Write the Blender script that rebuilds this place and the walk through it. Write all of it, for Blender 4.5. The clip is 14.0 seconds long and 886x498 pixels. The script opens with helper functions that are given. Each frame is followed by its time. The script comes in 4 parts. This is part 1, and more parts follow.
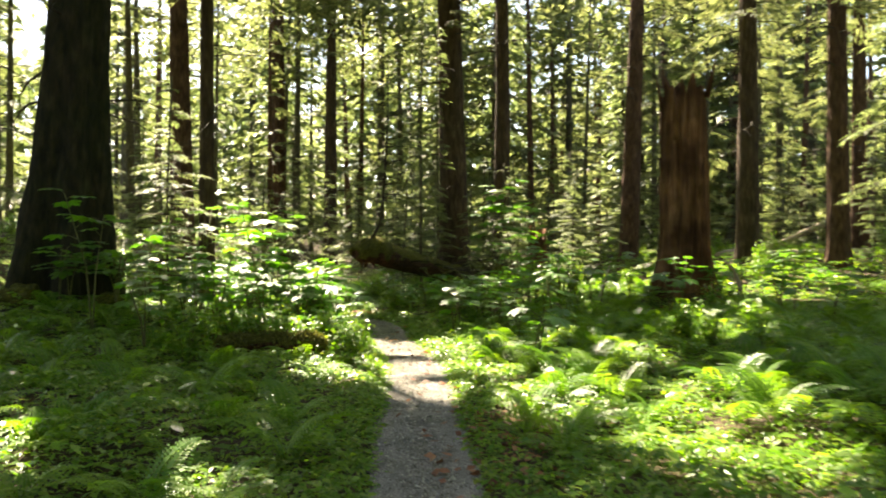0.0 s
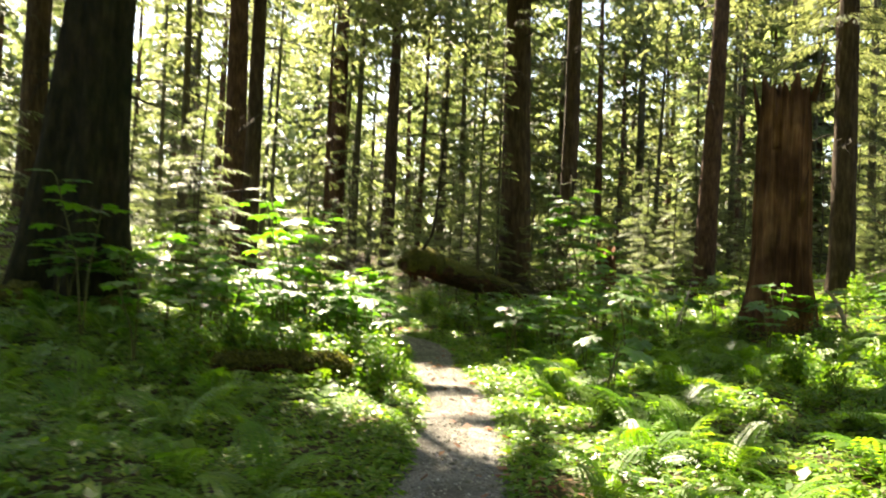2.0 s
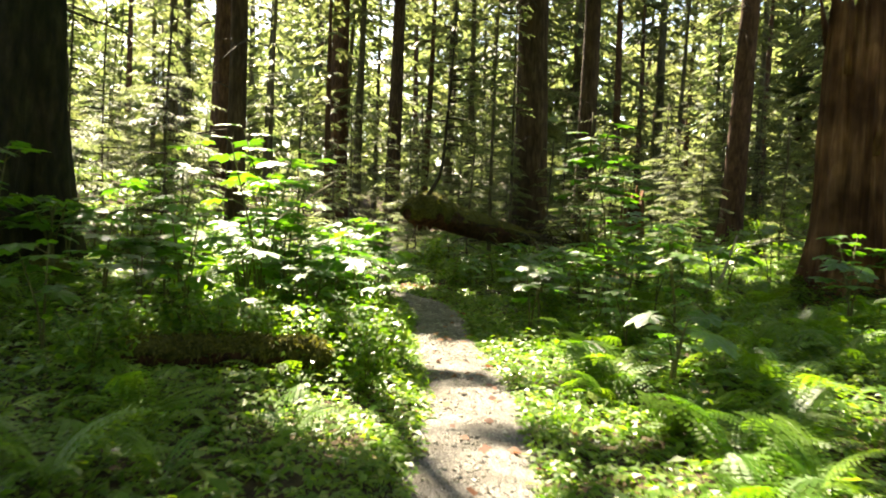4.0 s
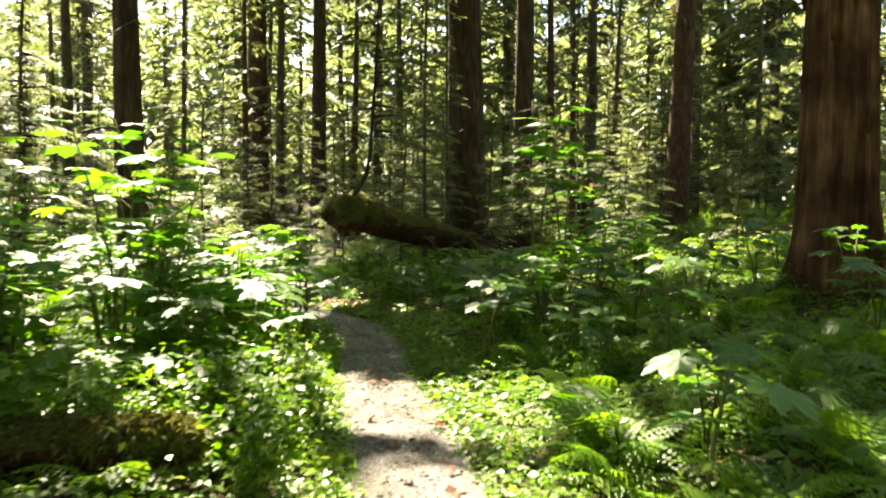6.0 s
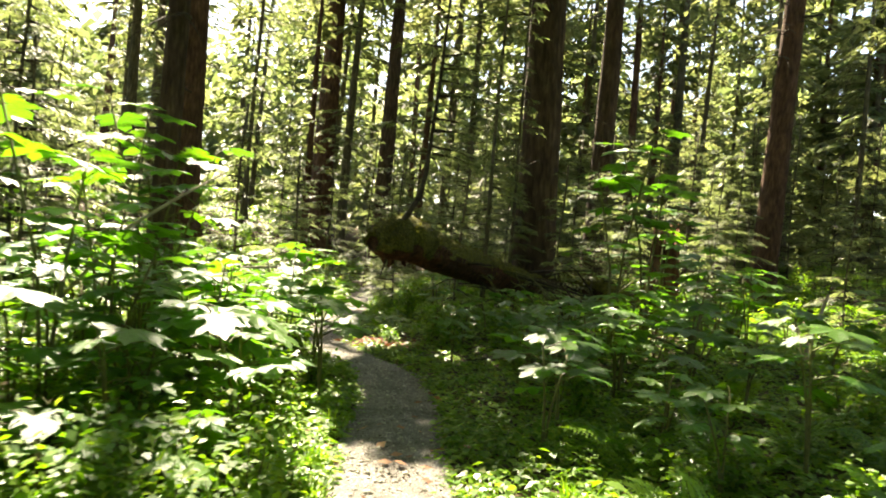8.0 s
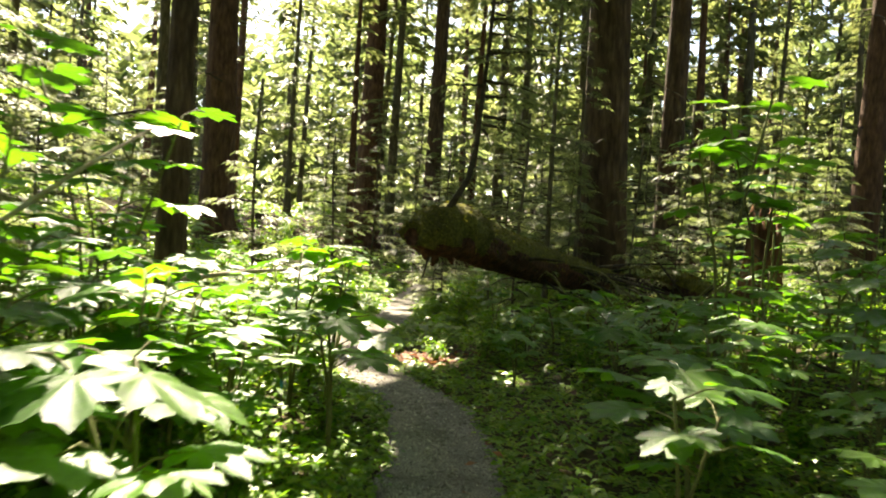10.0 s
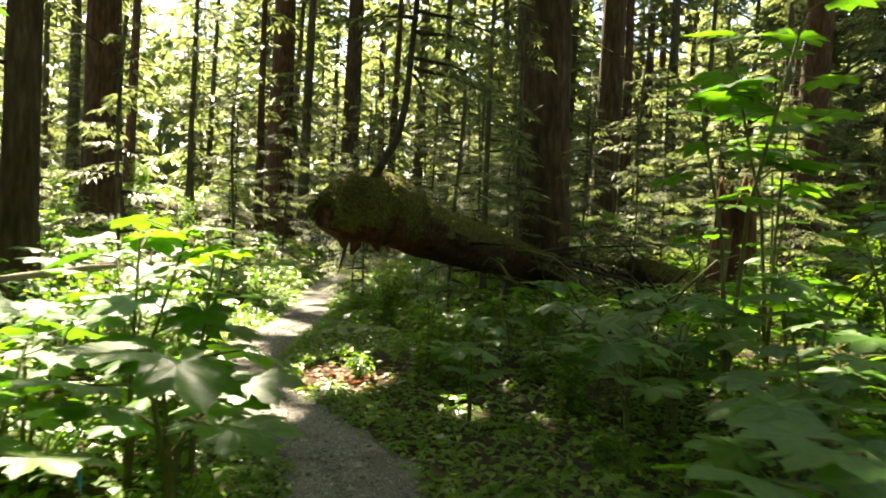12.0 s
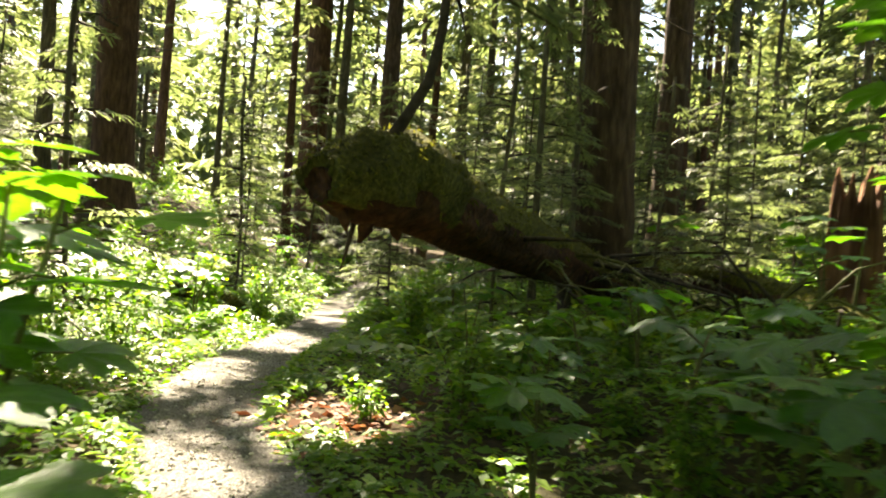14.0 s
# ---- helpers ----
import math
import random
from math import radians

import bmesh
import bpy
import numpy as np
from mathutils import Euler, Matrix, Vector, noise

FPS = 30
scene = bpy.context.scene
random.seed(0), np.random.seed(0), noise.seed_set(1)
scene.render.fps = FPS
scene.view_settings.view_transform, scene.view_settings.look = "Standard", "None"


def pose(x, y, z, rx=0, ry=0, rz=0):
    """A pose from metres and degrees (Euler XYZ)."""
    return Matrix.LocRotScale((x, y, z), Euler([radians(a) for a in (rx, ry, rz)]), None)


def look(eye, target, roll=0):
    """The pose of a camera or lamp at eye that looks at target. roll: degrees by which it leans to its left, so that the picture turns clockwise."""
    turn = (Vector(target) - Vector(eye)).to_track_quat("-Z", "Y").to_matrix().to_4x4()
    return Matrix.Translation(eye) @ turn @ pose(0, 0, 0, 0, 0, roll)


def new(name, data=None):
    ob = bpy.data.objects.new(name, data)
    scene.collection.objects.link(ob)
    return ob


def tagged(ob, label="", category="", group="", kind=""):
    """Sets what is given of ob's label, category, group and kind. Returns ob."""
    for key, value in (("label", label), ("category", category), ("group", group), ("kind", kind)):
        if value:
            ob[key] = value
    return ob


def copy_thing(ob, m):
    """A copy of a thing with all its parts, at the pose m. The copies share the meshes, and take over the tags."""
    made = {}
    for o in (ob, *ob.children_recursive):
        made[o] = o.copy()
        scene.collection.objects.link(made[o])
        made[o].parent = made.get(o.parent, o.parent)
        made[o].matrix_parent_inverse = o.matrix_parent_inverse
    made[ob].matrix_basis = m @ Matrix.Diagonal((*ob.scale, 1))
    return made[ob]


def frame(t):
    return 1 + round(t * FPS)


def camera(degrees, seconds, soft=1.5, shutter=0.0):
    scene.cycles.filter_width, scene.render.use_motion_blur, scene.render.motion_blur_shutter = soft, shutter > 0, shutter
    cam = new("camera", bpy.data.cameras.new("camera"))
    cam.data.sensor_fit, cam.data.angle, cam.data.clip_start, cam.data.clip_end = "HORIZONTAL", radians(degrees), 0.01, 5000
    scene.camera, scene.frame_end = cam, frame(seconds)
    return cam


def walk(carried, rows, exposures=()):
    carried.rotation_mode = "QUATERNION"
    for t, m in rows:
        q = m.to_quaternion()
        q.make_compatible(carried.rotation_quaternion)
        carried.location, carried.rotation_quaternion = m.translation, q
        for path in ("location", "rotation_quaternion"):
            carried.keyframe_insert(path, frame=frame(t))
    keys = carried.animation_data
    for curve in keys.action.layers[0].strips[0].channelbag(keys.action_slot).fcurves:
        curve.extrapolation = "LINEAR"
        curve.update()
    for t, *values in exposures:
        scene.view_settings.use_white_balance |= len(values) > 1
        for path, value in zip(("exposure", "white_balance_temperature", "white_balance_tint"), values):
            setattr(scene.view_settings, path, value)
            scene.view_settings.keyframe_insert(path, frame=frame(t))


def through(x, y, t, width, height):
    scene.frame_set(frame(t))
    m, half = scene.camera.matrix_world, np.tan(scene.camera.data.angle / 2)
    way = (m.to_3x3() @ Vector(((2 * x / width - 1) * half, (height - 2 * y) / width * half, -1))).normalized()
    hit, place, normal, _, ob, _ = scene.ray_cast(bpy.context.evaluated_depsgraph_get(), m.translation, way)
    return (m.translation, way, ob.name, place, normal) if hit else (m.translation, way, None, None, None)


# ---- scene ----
cam = camera(58.0, 14.0, soft=1.9, shutter=0.8)
# seconds, eye x y z in metres, yaw pitch roll in degrees
ROWS = [
    (0.0, 0.000, 0.000, 1.572, 0.00, 0.26, -0.21),
    (0.5, 0.049, 0.510, 1.553, 1.60, 0.38, -0.80),
    (1.0, 0.077, 1.013, 1.532, -0.36, 1.52, -1.12),
    (1.5, 0.064, 1.504, 1.499, 5.17, 2.15, -1.07),
    (2.0, 0.070, 2.025, 1.487, 4.33, 1.44, -2.68),
    (2.2, 0.067, 2.242, 1.490, 3.55, 0.41, -2.21),
    (4.3, -0.131, 4.623, 1.609, 5.06, -2.67, -2.44),
    (4.5, -0.156, 4.853, 1.616, 4.18, -1.62, -2.15),
    (5.0, -0.218, 5.433, 1.626, 1.84, -2.65, 0.32),
    (5.5, -0.221, 5.999, 1.617, 2.61, -2.78, -1.64),
    (6.0, -0.254, 6.554, 1.600, 0.07, -2.45, -0.55),
    (6.5, -0.267, 7.084, 1.571, 1.49, -0.48, -3.82),
    (7.0, -0.251, 7.602, 1.550, -0.75, 0.58, -1.31),
    (7.5, -0.209, 8.107, 1.516, 4.31, 0.57, -2.18),
    (8.0, -0.182, 8.635, 1.488, 4.79, 0.20, -5.12),
    (8.5, -0.196, 9.187, 1.462, 5.93, -0.06, -2.43),
    (8.7, -0.210, 9.417, 1.453, 9.80, 0.39, -5.66),
    (10.8, -0.591, 11.980, 1.489, 8.21, -0.86, -2.63),
    (11.0, -0.635, 12.217, 1.489, 11.02, -0.49, -4.61),
    (11.5, -0.726, 12.799, 1.478, 4.92, -0.06, -4.84),
    (12.0, -0.804, 13.325, 1.431, 2.78, -1.21, -2.78),
    (12.5, -0.832, 13.861, 1.393, 0.68, -1.09, -5.21),
    (13.0, -0.850, 14.423, 1.327, -5.25, -2.09, -3.25),
    (13.5, -0.911, 15.040, 1.256, 3.55, -0.01, -6.10),
    (14.0, -0.965, 15.634, 1.187, 5.49, -0.22, -4.11),
]
walk(cam, [(t, pose(x, y, z, 90 + pitch, roll, yaw)) for t, x, y, z, yaw, pitch, roll in ROWS], exposures=[(0.0, 2.84, 7900, 11), (11.0, 2.82, 7900, 11), (13.5, 3.0, 7900, 11), (14.0, 3.0, 7900, 11)])

# ---- light ----
SUN_AZ, SUN_EL = radians(24), radians(50)   # degrees left of straight ahead, above the horizon
SUN_DIR = Vector((-math.sin(SUN_AZ) * math.cos(SUN_EL), math.cos(SUN_AZ) * math.cos(SUN_EL), math.sin(SUN_EL)))
world = bpy.data.worlds.new("sky")
scene.world = world
world.use_nodes = True
wn = world.node_tree
sky = wn.nodes.new("ShaderNodeTexSky")
sky.sky_type, sky.sun_disc = 'NISHITA', False
sky.sun_elevation, sky.sun_rotation = SUN_EL, -SUN_AZ
wn.links.new(sky.outputs[0], wn.nodes["Background"].inputs[0])
wn.nodes["Background"].inputs[1].default_value = 0.07
sun = new("sun", bpy.data.lights.new("sun", 'SUN'))
sun.data.energy, sun.data.angle, sun.data.color = 5.0, radians(0.5), (1.0, 0.95, 0.84)
sun.matrix_world = look(SUN_DIR * 60, (0, 0, 0))


# ---- materials ----
def nodes_of(name):
    m = bpy.data.materials.new(name)
    m.use_nodes = True
    t = m.node_tree
    return m, t, t.nodes["Principled BSDF"], t.nodes["Material Output"]


def ramp(t, fac, colours):
    r = t.nodes.new("ShaderNodeValToRGB")
    while len(r.color_ramp.elements) < len(colours):
        r.color_ramp.elements.new(0.5)
    for i, c in enumerate(colours):
        r.color_ramp.elements[i].position = c[0]
        r.color_ramp.elements[i].color = (*c[1:], 1)
    t.links.new(fac, r.inputs[0])
    return r.outputs[0]


def noise_tex(t, scale, detail=5, stretch=None, rough=0.6):
    n = t.nodes.new("ShaderNodeTexNoise")
    n.inputs["Scale"].default_value, n.inputs["Detail"].default_value, n.inputs["Roughness"].default_value = scale, detail, rough
    c = t.nodes.new("ShaderNodeTexCoord")
    if stretch:
        mp = t.nodes.new("ShaderNodeMapping")
        mp.inputs["Scale"].default_value = stretch
        t.links.new(c.outputs["Object"], mp.inputs[0])
        t.links.new(mp.outputs[0], n.inputs["Vector"])
    else:
        t.links.new(c.outputs["Object"], n.inputs["Vector"])
    return n.outputs["Fac"]


def mixed(t, a, b, fac, mode='MIX'):
    x = t.nodes.new("ShaderNodeMix")
    x.data_type, x.blend_type = 'RGBA', mode
    for sock, v in ((x.inputs[0], fac), (x.inputs[6], a), (x.inputs[7], b)):
        if isinstance(v, (int, float)):
            sock.default_value = v
        elif isinstance(v, tuple):
            sock.default_value = (*v, 1)
        else:
            t.links.new(v, sock)
    return x.outputs[2]


def bumped(t, bsdf, height, strength, distance):
    b = t.nodes.new("ShaderNodeBump")
    b.inputs["Strength"].default_value, b.inputs["Distance"].default_value = strength, distance
    t.links.new(height, b.inputs["Height"])
    t.links.new(b.outputs[0], bsdf.inputs["Normal"])


def solid(name, small, large, s_small, s_large, rough=0.9, bump=0.5, depth=0.02, stretch=None, spec=0.2):
    """A rough natural surface: fine grain multiplied by large stains, with relief."""
    m, t, b, o = nodes_of(name)
    f1, f2 = noise_tex(t, s_small, 6, stretch), noise_tex(t, s_large, 3)
    col = mixed(t, ramp(t, f1, small), ramp(t, f2, large), 1.0, 'MULTIPLY')
    t.links.new(col, b.inputs["Base Color"])
    b.inputs["Roughness"].default_value = rough
    b.inputs["Specular IOR Level"].default_value = spec
    bumped(t, b, f1, bump, depth)
    return m


def leafy(name, colours, glow, through=0.45, rough=0.45, spec=0.4, island=True, vein=0.0):
    """A thin leaf: part of the light goes through it. Colour varies from leaf to leaf and over the blade."""
    m, t, b, o = nodes_of(name)
    if island:
        g = t.nodes.new("ShaderNodeNewGeometry")
        rnd = g.outputs["Random Per Island"]
    else:
        rnd = t.nodes.new("ShaderNodeObjectInfo").outputs["Random"]
    base = ramp(t, rnd, colours)
    spots = noise_tex(t, 9.0, 4)
    base = mixed(t, base, ramp(t, spots, ((0.3, 0.72, 0.72, 0.66), (0.7, 1.12, 1.1, 1.0))), 1.0, 'MULTIPLY')
    t.links.new(base, b.inputs["Base Color"])
    b.inputs["Roughness"].default_value, b.inputs["Specular IOR Level"].default_value = rough, spec
    tr = t.nodes.new("ShaderNodeBsdfTranslucent")
    t.links.new(mixed(t, base, glow, 1.0, 'MULTIPLY'), tr.inputs[0])
    ms = t.nodes.new("ShaderNodeMixShader")
    ms.inputs[0].default_value = through
    t.links.new(b.outputs[0], ms.inputs[1])
    t.links.new(tr.outputs[0], ms.inputs[2])
    t.links.new(ms.outputs[0], o.inputs[0])
    if vein:
        bumped(t, b, noise_tex(t, 30.0, 3), vein, 0.01)
    return m


BARK = solid("bark", ((0.3, 0.034, 0.024, 0.017), (0.55, 0.088, 0.062, 0.043), (0.75, 0.16, 0.125, 0.092)), ((0.3, 0.6, 0.62, 0.55), (0.7, 1.1, 1.0, 0.9)), 9, 1.3, 0.92, 0.9, 0.05, (1, 1, 0.22))
# moss-tinted bark, darkened for the shade on the spruce's backlit side
SHADED_MOSS_BARK = solid("shaded_moss_bark", ((0.3, 0.012, 0.011, 0.007), (0.55, 0.032, 0.028, 0.016), (0.75, 0.06, 0.055, 0.03)), ((0.3, 0.6, 0.75, 0.5), (0.7, 1.1, 1.0, 0.9)), 9, 1.3, 0.95, 0.9, 0.05, (1, 1, 0.3))
BARK_RED = solid("bark_red", ((0.3, 0.042, 0.025, 0.017), (0.55, 0.115, 0.07, 0.046), (0.75, 0.2, 0.13, 0.09)), ((0.3, 0.65, 0.62, 0.55), (0.7, 1.1, 1.0, 0.95)), 10, 1.1, 0.9, 0.9, 0.05, (1, 1, 0.25))
# paler grey bark: the haze over the more distant trunks, put into their colour
HAZE_BARK = solid("haze_bark", ((0.3, 0.05, 0.046, 0.034), (0.55, 0.12, 0.115, 0.085), (0.75, 0.21, 0.21, 0.16)), ((0.3, 0.6, 0.62, 0.5), (0.7, 1.1, 1.0, 0.85)), 9, 1.3, 0.92, 0.9, 0.04, (1, 1, 0.25))
TWIG = solid("twig", ((0.3, 0.03, 0.024, 0.018), (0.7, 0.085, 0.068, 0.05)), ((0.3, 0.7, 0.7, 0.6), (0.7, 1.1, 1.1, 1.0)), 14, 2, 0.9, 0.5, 0.01)
DEADWOOD = solid("deadwood", ((0.3, 0.06, 0.031, 0.017), (0.5, 0.135, 0.07, 0.038), (0.72, 0.27, 0.165, 0.1)), ((0.36, 0.42, 0.34, 0.29), (0.5, 0.95, 0.85, 0.74), (0.64, 1.75, 1.6, 1.35)), 8, 0.9, 0.88, 1.0, 0.06, (1, 1, 0.1))
LOGWOOD = solid("log_wood", ((0.3, 0.025, 0.014, 0.009), (0.55, 0.085, 0.042, 0.022), (0.75, 0.16, 0.08, 0.04)), ((0.3, 0.5, 0.5, 0.45), (0.7, 1.1, 1.0, 0.9)), 12, 1.6, 0.95, 1.0, 0.05)
PALE_WOOD = solid("pale_wood", ((0.3, 0.28, 0.22, 0.17), (0.7, 0.52, 0.45, 0.37)), ((0.3, 0.75, 0.72, 0.68), (0.7, 1.05, 1.05, 1.0)), 16, 2, 0.85, 0.5, 0.01, (1, 1, 0.2))
MOSS = solid("moss", ((0.3, 0.035, 0.038, 0.010), (0.55, 0.11, 0.115, 0.026), (0.75, 0.21, 0.205, 0.055)), ((0.3, 0.55, 0.5, 0.4), (0.7, 1.15, 1.1, 1.0)), 26, 2.2, 0.98, 1.0, 0.04)
SOIL = solid("soil", ((0.3, 0.028, 0.02, 0.013), (0.55, 0.075, 0.05, 0.032), (0.75, 0.12, 0.085, 0.05)), ((0.3, 0.6, 0.8, 0.5), (0.6, 1.0, 1.0, 0.9), (0.75, 0.8, 1.25, 0.6)), 14, 0.9, 0.97, 1.0, 0.05)
GRAVEL = solid("gravel", ((0.32, 0.07, 0.066, 0.06), (0.5, 0.20, 0.19, 0.175), (0.7, 0.42, 0.40, 0.375)), ((0.3, 0.55, 0.52, 0.47), (0.5, 0.95, 0.92, 0.88), (0.7, 1.15, 1.12, 1.08)), 60, 2.6, 0.92, 1.0, 0.025)
PEBBLE = leafy("pebble", ((0.0, 0.13, 0.125, 0.115), (0.5, 0.30, 0.285, 0.26), (1.0, 0.52, 0.50, 0.46)), (0, 0, 0), 0.0, 0.8, 0.25)
NEEDLES = leafy("needles", ((0.0, 0.048, 0.066, 0.030), (0.5, 0.094, 0.118, 0.054), (1.0, 0.165, 0.185, 0.095)), (2.5, 2.4, 1.8), 0.52, 0.5, 0.3)
NEEDLES_SOFT = leafy("needles_soft", ((0.0, 0.060, 0.084, 0.038), (0.5, 0.108, 0.138, 0.064), (1.0, 0.185, 0.212, 0.108)), (2.3, 2.35, 1.75), 0.52, 0.5, 0.3)
BROADLEAF = leafy("broadleaf", ((0.0, 0.042, 0.12, 0.02), (0.5, 0.062, 0.158, 0.024), (1.0, 0.096, 0.2, 0.028)), (2.5, 2.8, 0.8), 0.42, 0.38, 0.45, False, 0.35)
FROND = leafy("frond", ((0.0, 0.064, 0.158, 0.015), (0.5, 0.104, 0.205, 0.024), (1.0, 0.158, 0.255, 0.038)), (2.2, 2.3, 0.8), 0.44, 0.42, 0.34, False)
HERB = leafy("herb", ((0.0, 0.056, 0.145, 0.013), (0.5, 0.104, 0.21, 0.022), (0.9, 0.175, 0.275, 0.042), (1.0, 0.23, 0.28, 0.08)), (2.2, 2.3, 0.8), 0.42, 0.4, 0.36)
MOSS_TUFT = leafy("moss_tuft", ((0.0, 0.045, 0.048, 0.011), (0.5, 0.1, 0.104, 0.026), (1.0, 0.17, 0.168, 0.05)), (1.8, 1.8, 0.8), 0.35, 0.8, 0.1)
DEAD_LEAF = leafy("dead_leaf", ((0.0, 0.12, 0.05, 0.03), (0.5, 0.27, 0.12, 0.07), (1.0, 0.42, 0.24, 0.15)), (1.4, 1.1, 0.8), 0.2, 0.7, 0.3)
STEM = solid("stem", ((0.3, 0.07, 0.085, 0.03), (0.7, 0.17, 0.17, 0.07)), ((0.3, 0.8, 0.7, 0.6), (0.7, 1.1, 1.1, 1.0)), 22, 3, 0.7, 0.3, 0.005)
RIBBON = solid("blue_plastic", ((0.3, 0.02, 0.22, 0.42), (0.7, 0.05, 0.35, 0.58)), ((0.3, 0.9, 0.9, 0.9), (0.7, 1.05, 1.05, 1.05)), 20, 4, 0.35, 0.1, 0.002, None, 0.5)


# ---- building helpers ----
def mesh(name, verts, faces, material, smooth=True):
    me = bpy.data.meshes.new(name)
    me.from_pydata([tuple(v) for v in verts], [], faces)
    me.materials.append(material)
    if smooth:
        me.polygons.foreach_set("use_smooth", [True] * len(me.polygons))
    me.update()
    return me


def thing(name, label, category, group="", at=None):
    ob = tagged(new(name), label, category, group)
    ob.empty_display_size = 0.2
    if at is not None:
        ob.matrix_world = at
    return ob


def part(name, me, parent, label="", at=None):
    ob = new(name, me)
    ob.parent = parent
    if at is not None:
        ob.matrix_basis = at
    return tagged(ob, label) if label else ob


def joined(pieces):
    """Verts and faces of several pieces in one."""
    vs, fs, k = [], [], 0
    for v, f in pieces:
        vs.append(np.asarray(v, float))
        fs += [tuple(i + k for i in q) for q in f]
        k += len(v)
    return np.concatenate(vs), fs


def tube(points, radii, seg=6, cap=True):
    pts = [Vector(p) for p in points]
    vs, fs = [], []
    for i, p in enumerate(pts):
        d = (pts[min(i + 1, len(pts) - 1)] - pts[max(i - 1, 0)]).normalized()
        a = d.orthogonal().normalized() if i == 0 else (a - d * a.dot(d)).normalized()
        b = d.cross(a)
        for k in range(seg):
            w = 2 * math.pi * k / seg
            vs.append(p + (a * math.cos(w) + b * math.sin(w)) * radii[i])
    for i in range(len(pts) - 1):
        for k in range(seg):
            n = (k + 1) % seg
            fs.append((i * seg + k, i * seg + n, (i + 1) * seg + n, (i + 1) * seg + k))
    if cap:
        fs.append(tuple(range(seg))[::-1])
        fs.append(tuple(range((len(pts) - 1) * seg, len(pts) * seg)))
    return vs, fs


def strips(base, way, side, length, width, droop=0.25, fat=0.45):
    """Many narrow pointed blades at once, each folded along its middle: base, way and side are N x 3, the rest N."""
    n = len(base)
    length, width = length[:, None], width[:, None]
    down = np.array([0, 0, -1.0])
    mid = base + way * length * fat
    tip = base + way * length + down * length * droop
    v = np.stack([base, mid + side * width * 0.5, tip, mid - side * width * 0.5], 1).reshape(-1, 3)
    return v, np.arange(n)[:, None] * 4 + np.array([0, 1, 2, 3])


def blades(name, v, f, material):
    me = bpy.data.meshes.new(name)
    me.vertices.add(len(v))
    me.vertices.foreach_set("co", np.ascontiguousarray(v, dtype=np.float32).ravel())
    me.loops.add(f.size)
    me.loops.foreach_set("vertex_index", np.ascontiguousarray(f, dtype=np.int32).ravel())
    me.polygons.add(len(f))
    me.polygons.foreach_set("loop_start", np.arange(0, f.size, f.shape[1], dtype=np.int32))
    me.materials.append(material)
    me.update(calc_edges=True)
    me.validate()
    return me


def unit(a):
    return a / np.maximum(np.linalg.norm(a, axis=1, keepdims=True), 1e-9)


# ---- the lie of the land ----
TRAIL = [(0.0, -40), (-0.05, -10), (-0.05, 0), (-0.10, 5.3), (-0.20, 7.1), (-0.25, 9.2), (-0.35, 11), (-0.72, 13.3), (-0.95, 14.6), (-1.12, 16.4), (-1.55, 18.2), (-2.25, 19.3), (-2.85, 20.4), (-3.3, 21.8), (-3.45, 23.5), (-3.5, 25), (-3.75, 27.5), (-4.3, 31), (-4.9, 36), (-5.3, 43), (-6, 55)]
TA = np.array(TRAIL[:-1], float)
TB = np.array(TRAIL[1:], float)


def from_trail(x, y):
    """Distance from the trail's middle line."""
    p = np.stack([np.asarray(x, float), np.asarray(y, float)], -1)[..., None, :]
    d = TB - TA
    k = np.clip(((p - TA) * d).sum(-1) / (d * d).sum(-1), 0, 1)
    return np.linalg.norm(p - (TA + k[..., None] * d), axis=-1).min(-1)


def smooth01(a, b, x):
    k = np.clip((x - a) / (b - a), 0, 1)
    return k * k * (3 - 2 * k)


MOUNDS = [(-6.25, 14.1, 2.2, 0.45), (2.0, 23.6, 1.5, 0.35), (5.6, 18.6, 1.7, 0.22), (-2.8, 10.6, 1.0, 0.12), (0.6, 28.6, 1.6, 0.3)]


def lie(x, y):
    """Height of the ground."""
    x, y = np.asarray(x, float), np.asarray(y, float)
    d = from_trail(x, y)
    h = 0.32 * smooth01(1.0, 5.5, d) + 0.25 * smooth01(6, 30, d)
    h = h + smooth01(2, 7, d) * (1.9 * smooth01(-7.5, -15, x) * smooth01(13, 26, y) + 0.95 * smooth01(6, 12, x) * smooth01(21, 32, y) + 0.5 * smooth01(32, 60, y))
    w = smooth01(0.35, 2.0, d)
    h = h + w * (0.07 * np.sin(1.3 * x + 0.7 * y) * np.sin(0.9 * y - 0.5 * x + 1) + 0.04 * np.sin(3.1 * x + 1.9 * y + 2) * np.sin(2.3 * y - 1.7 * x))
    h = h - 0.05 * (1 - smooth01(0.3, 0.55, d))
    for mx, my, r, z in MOUNDS:
        h = h + z * np.exp(-((x - mx) ** 2 + (y - my) ** 2) / (r * r))
    return h


def gz(x, y):
    return float(lie(x, y))


# ---- ground and trail ----
def spaced(lo, hi, step, reach):
    far = [hi + step * 1.25 ** i * 4 for i in range(1, 40) if hi + step * 1.25 ** i * 4 < reach]
    near = [lo - step * 1.25 ** i * 4 for i in range(1, 40) if lo - step * 1.25 ** i * 4 > -reach]
    return np.array(near[::-1] + list(np.arange(lo, hi + 1e-6, step)) + far)


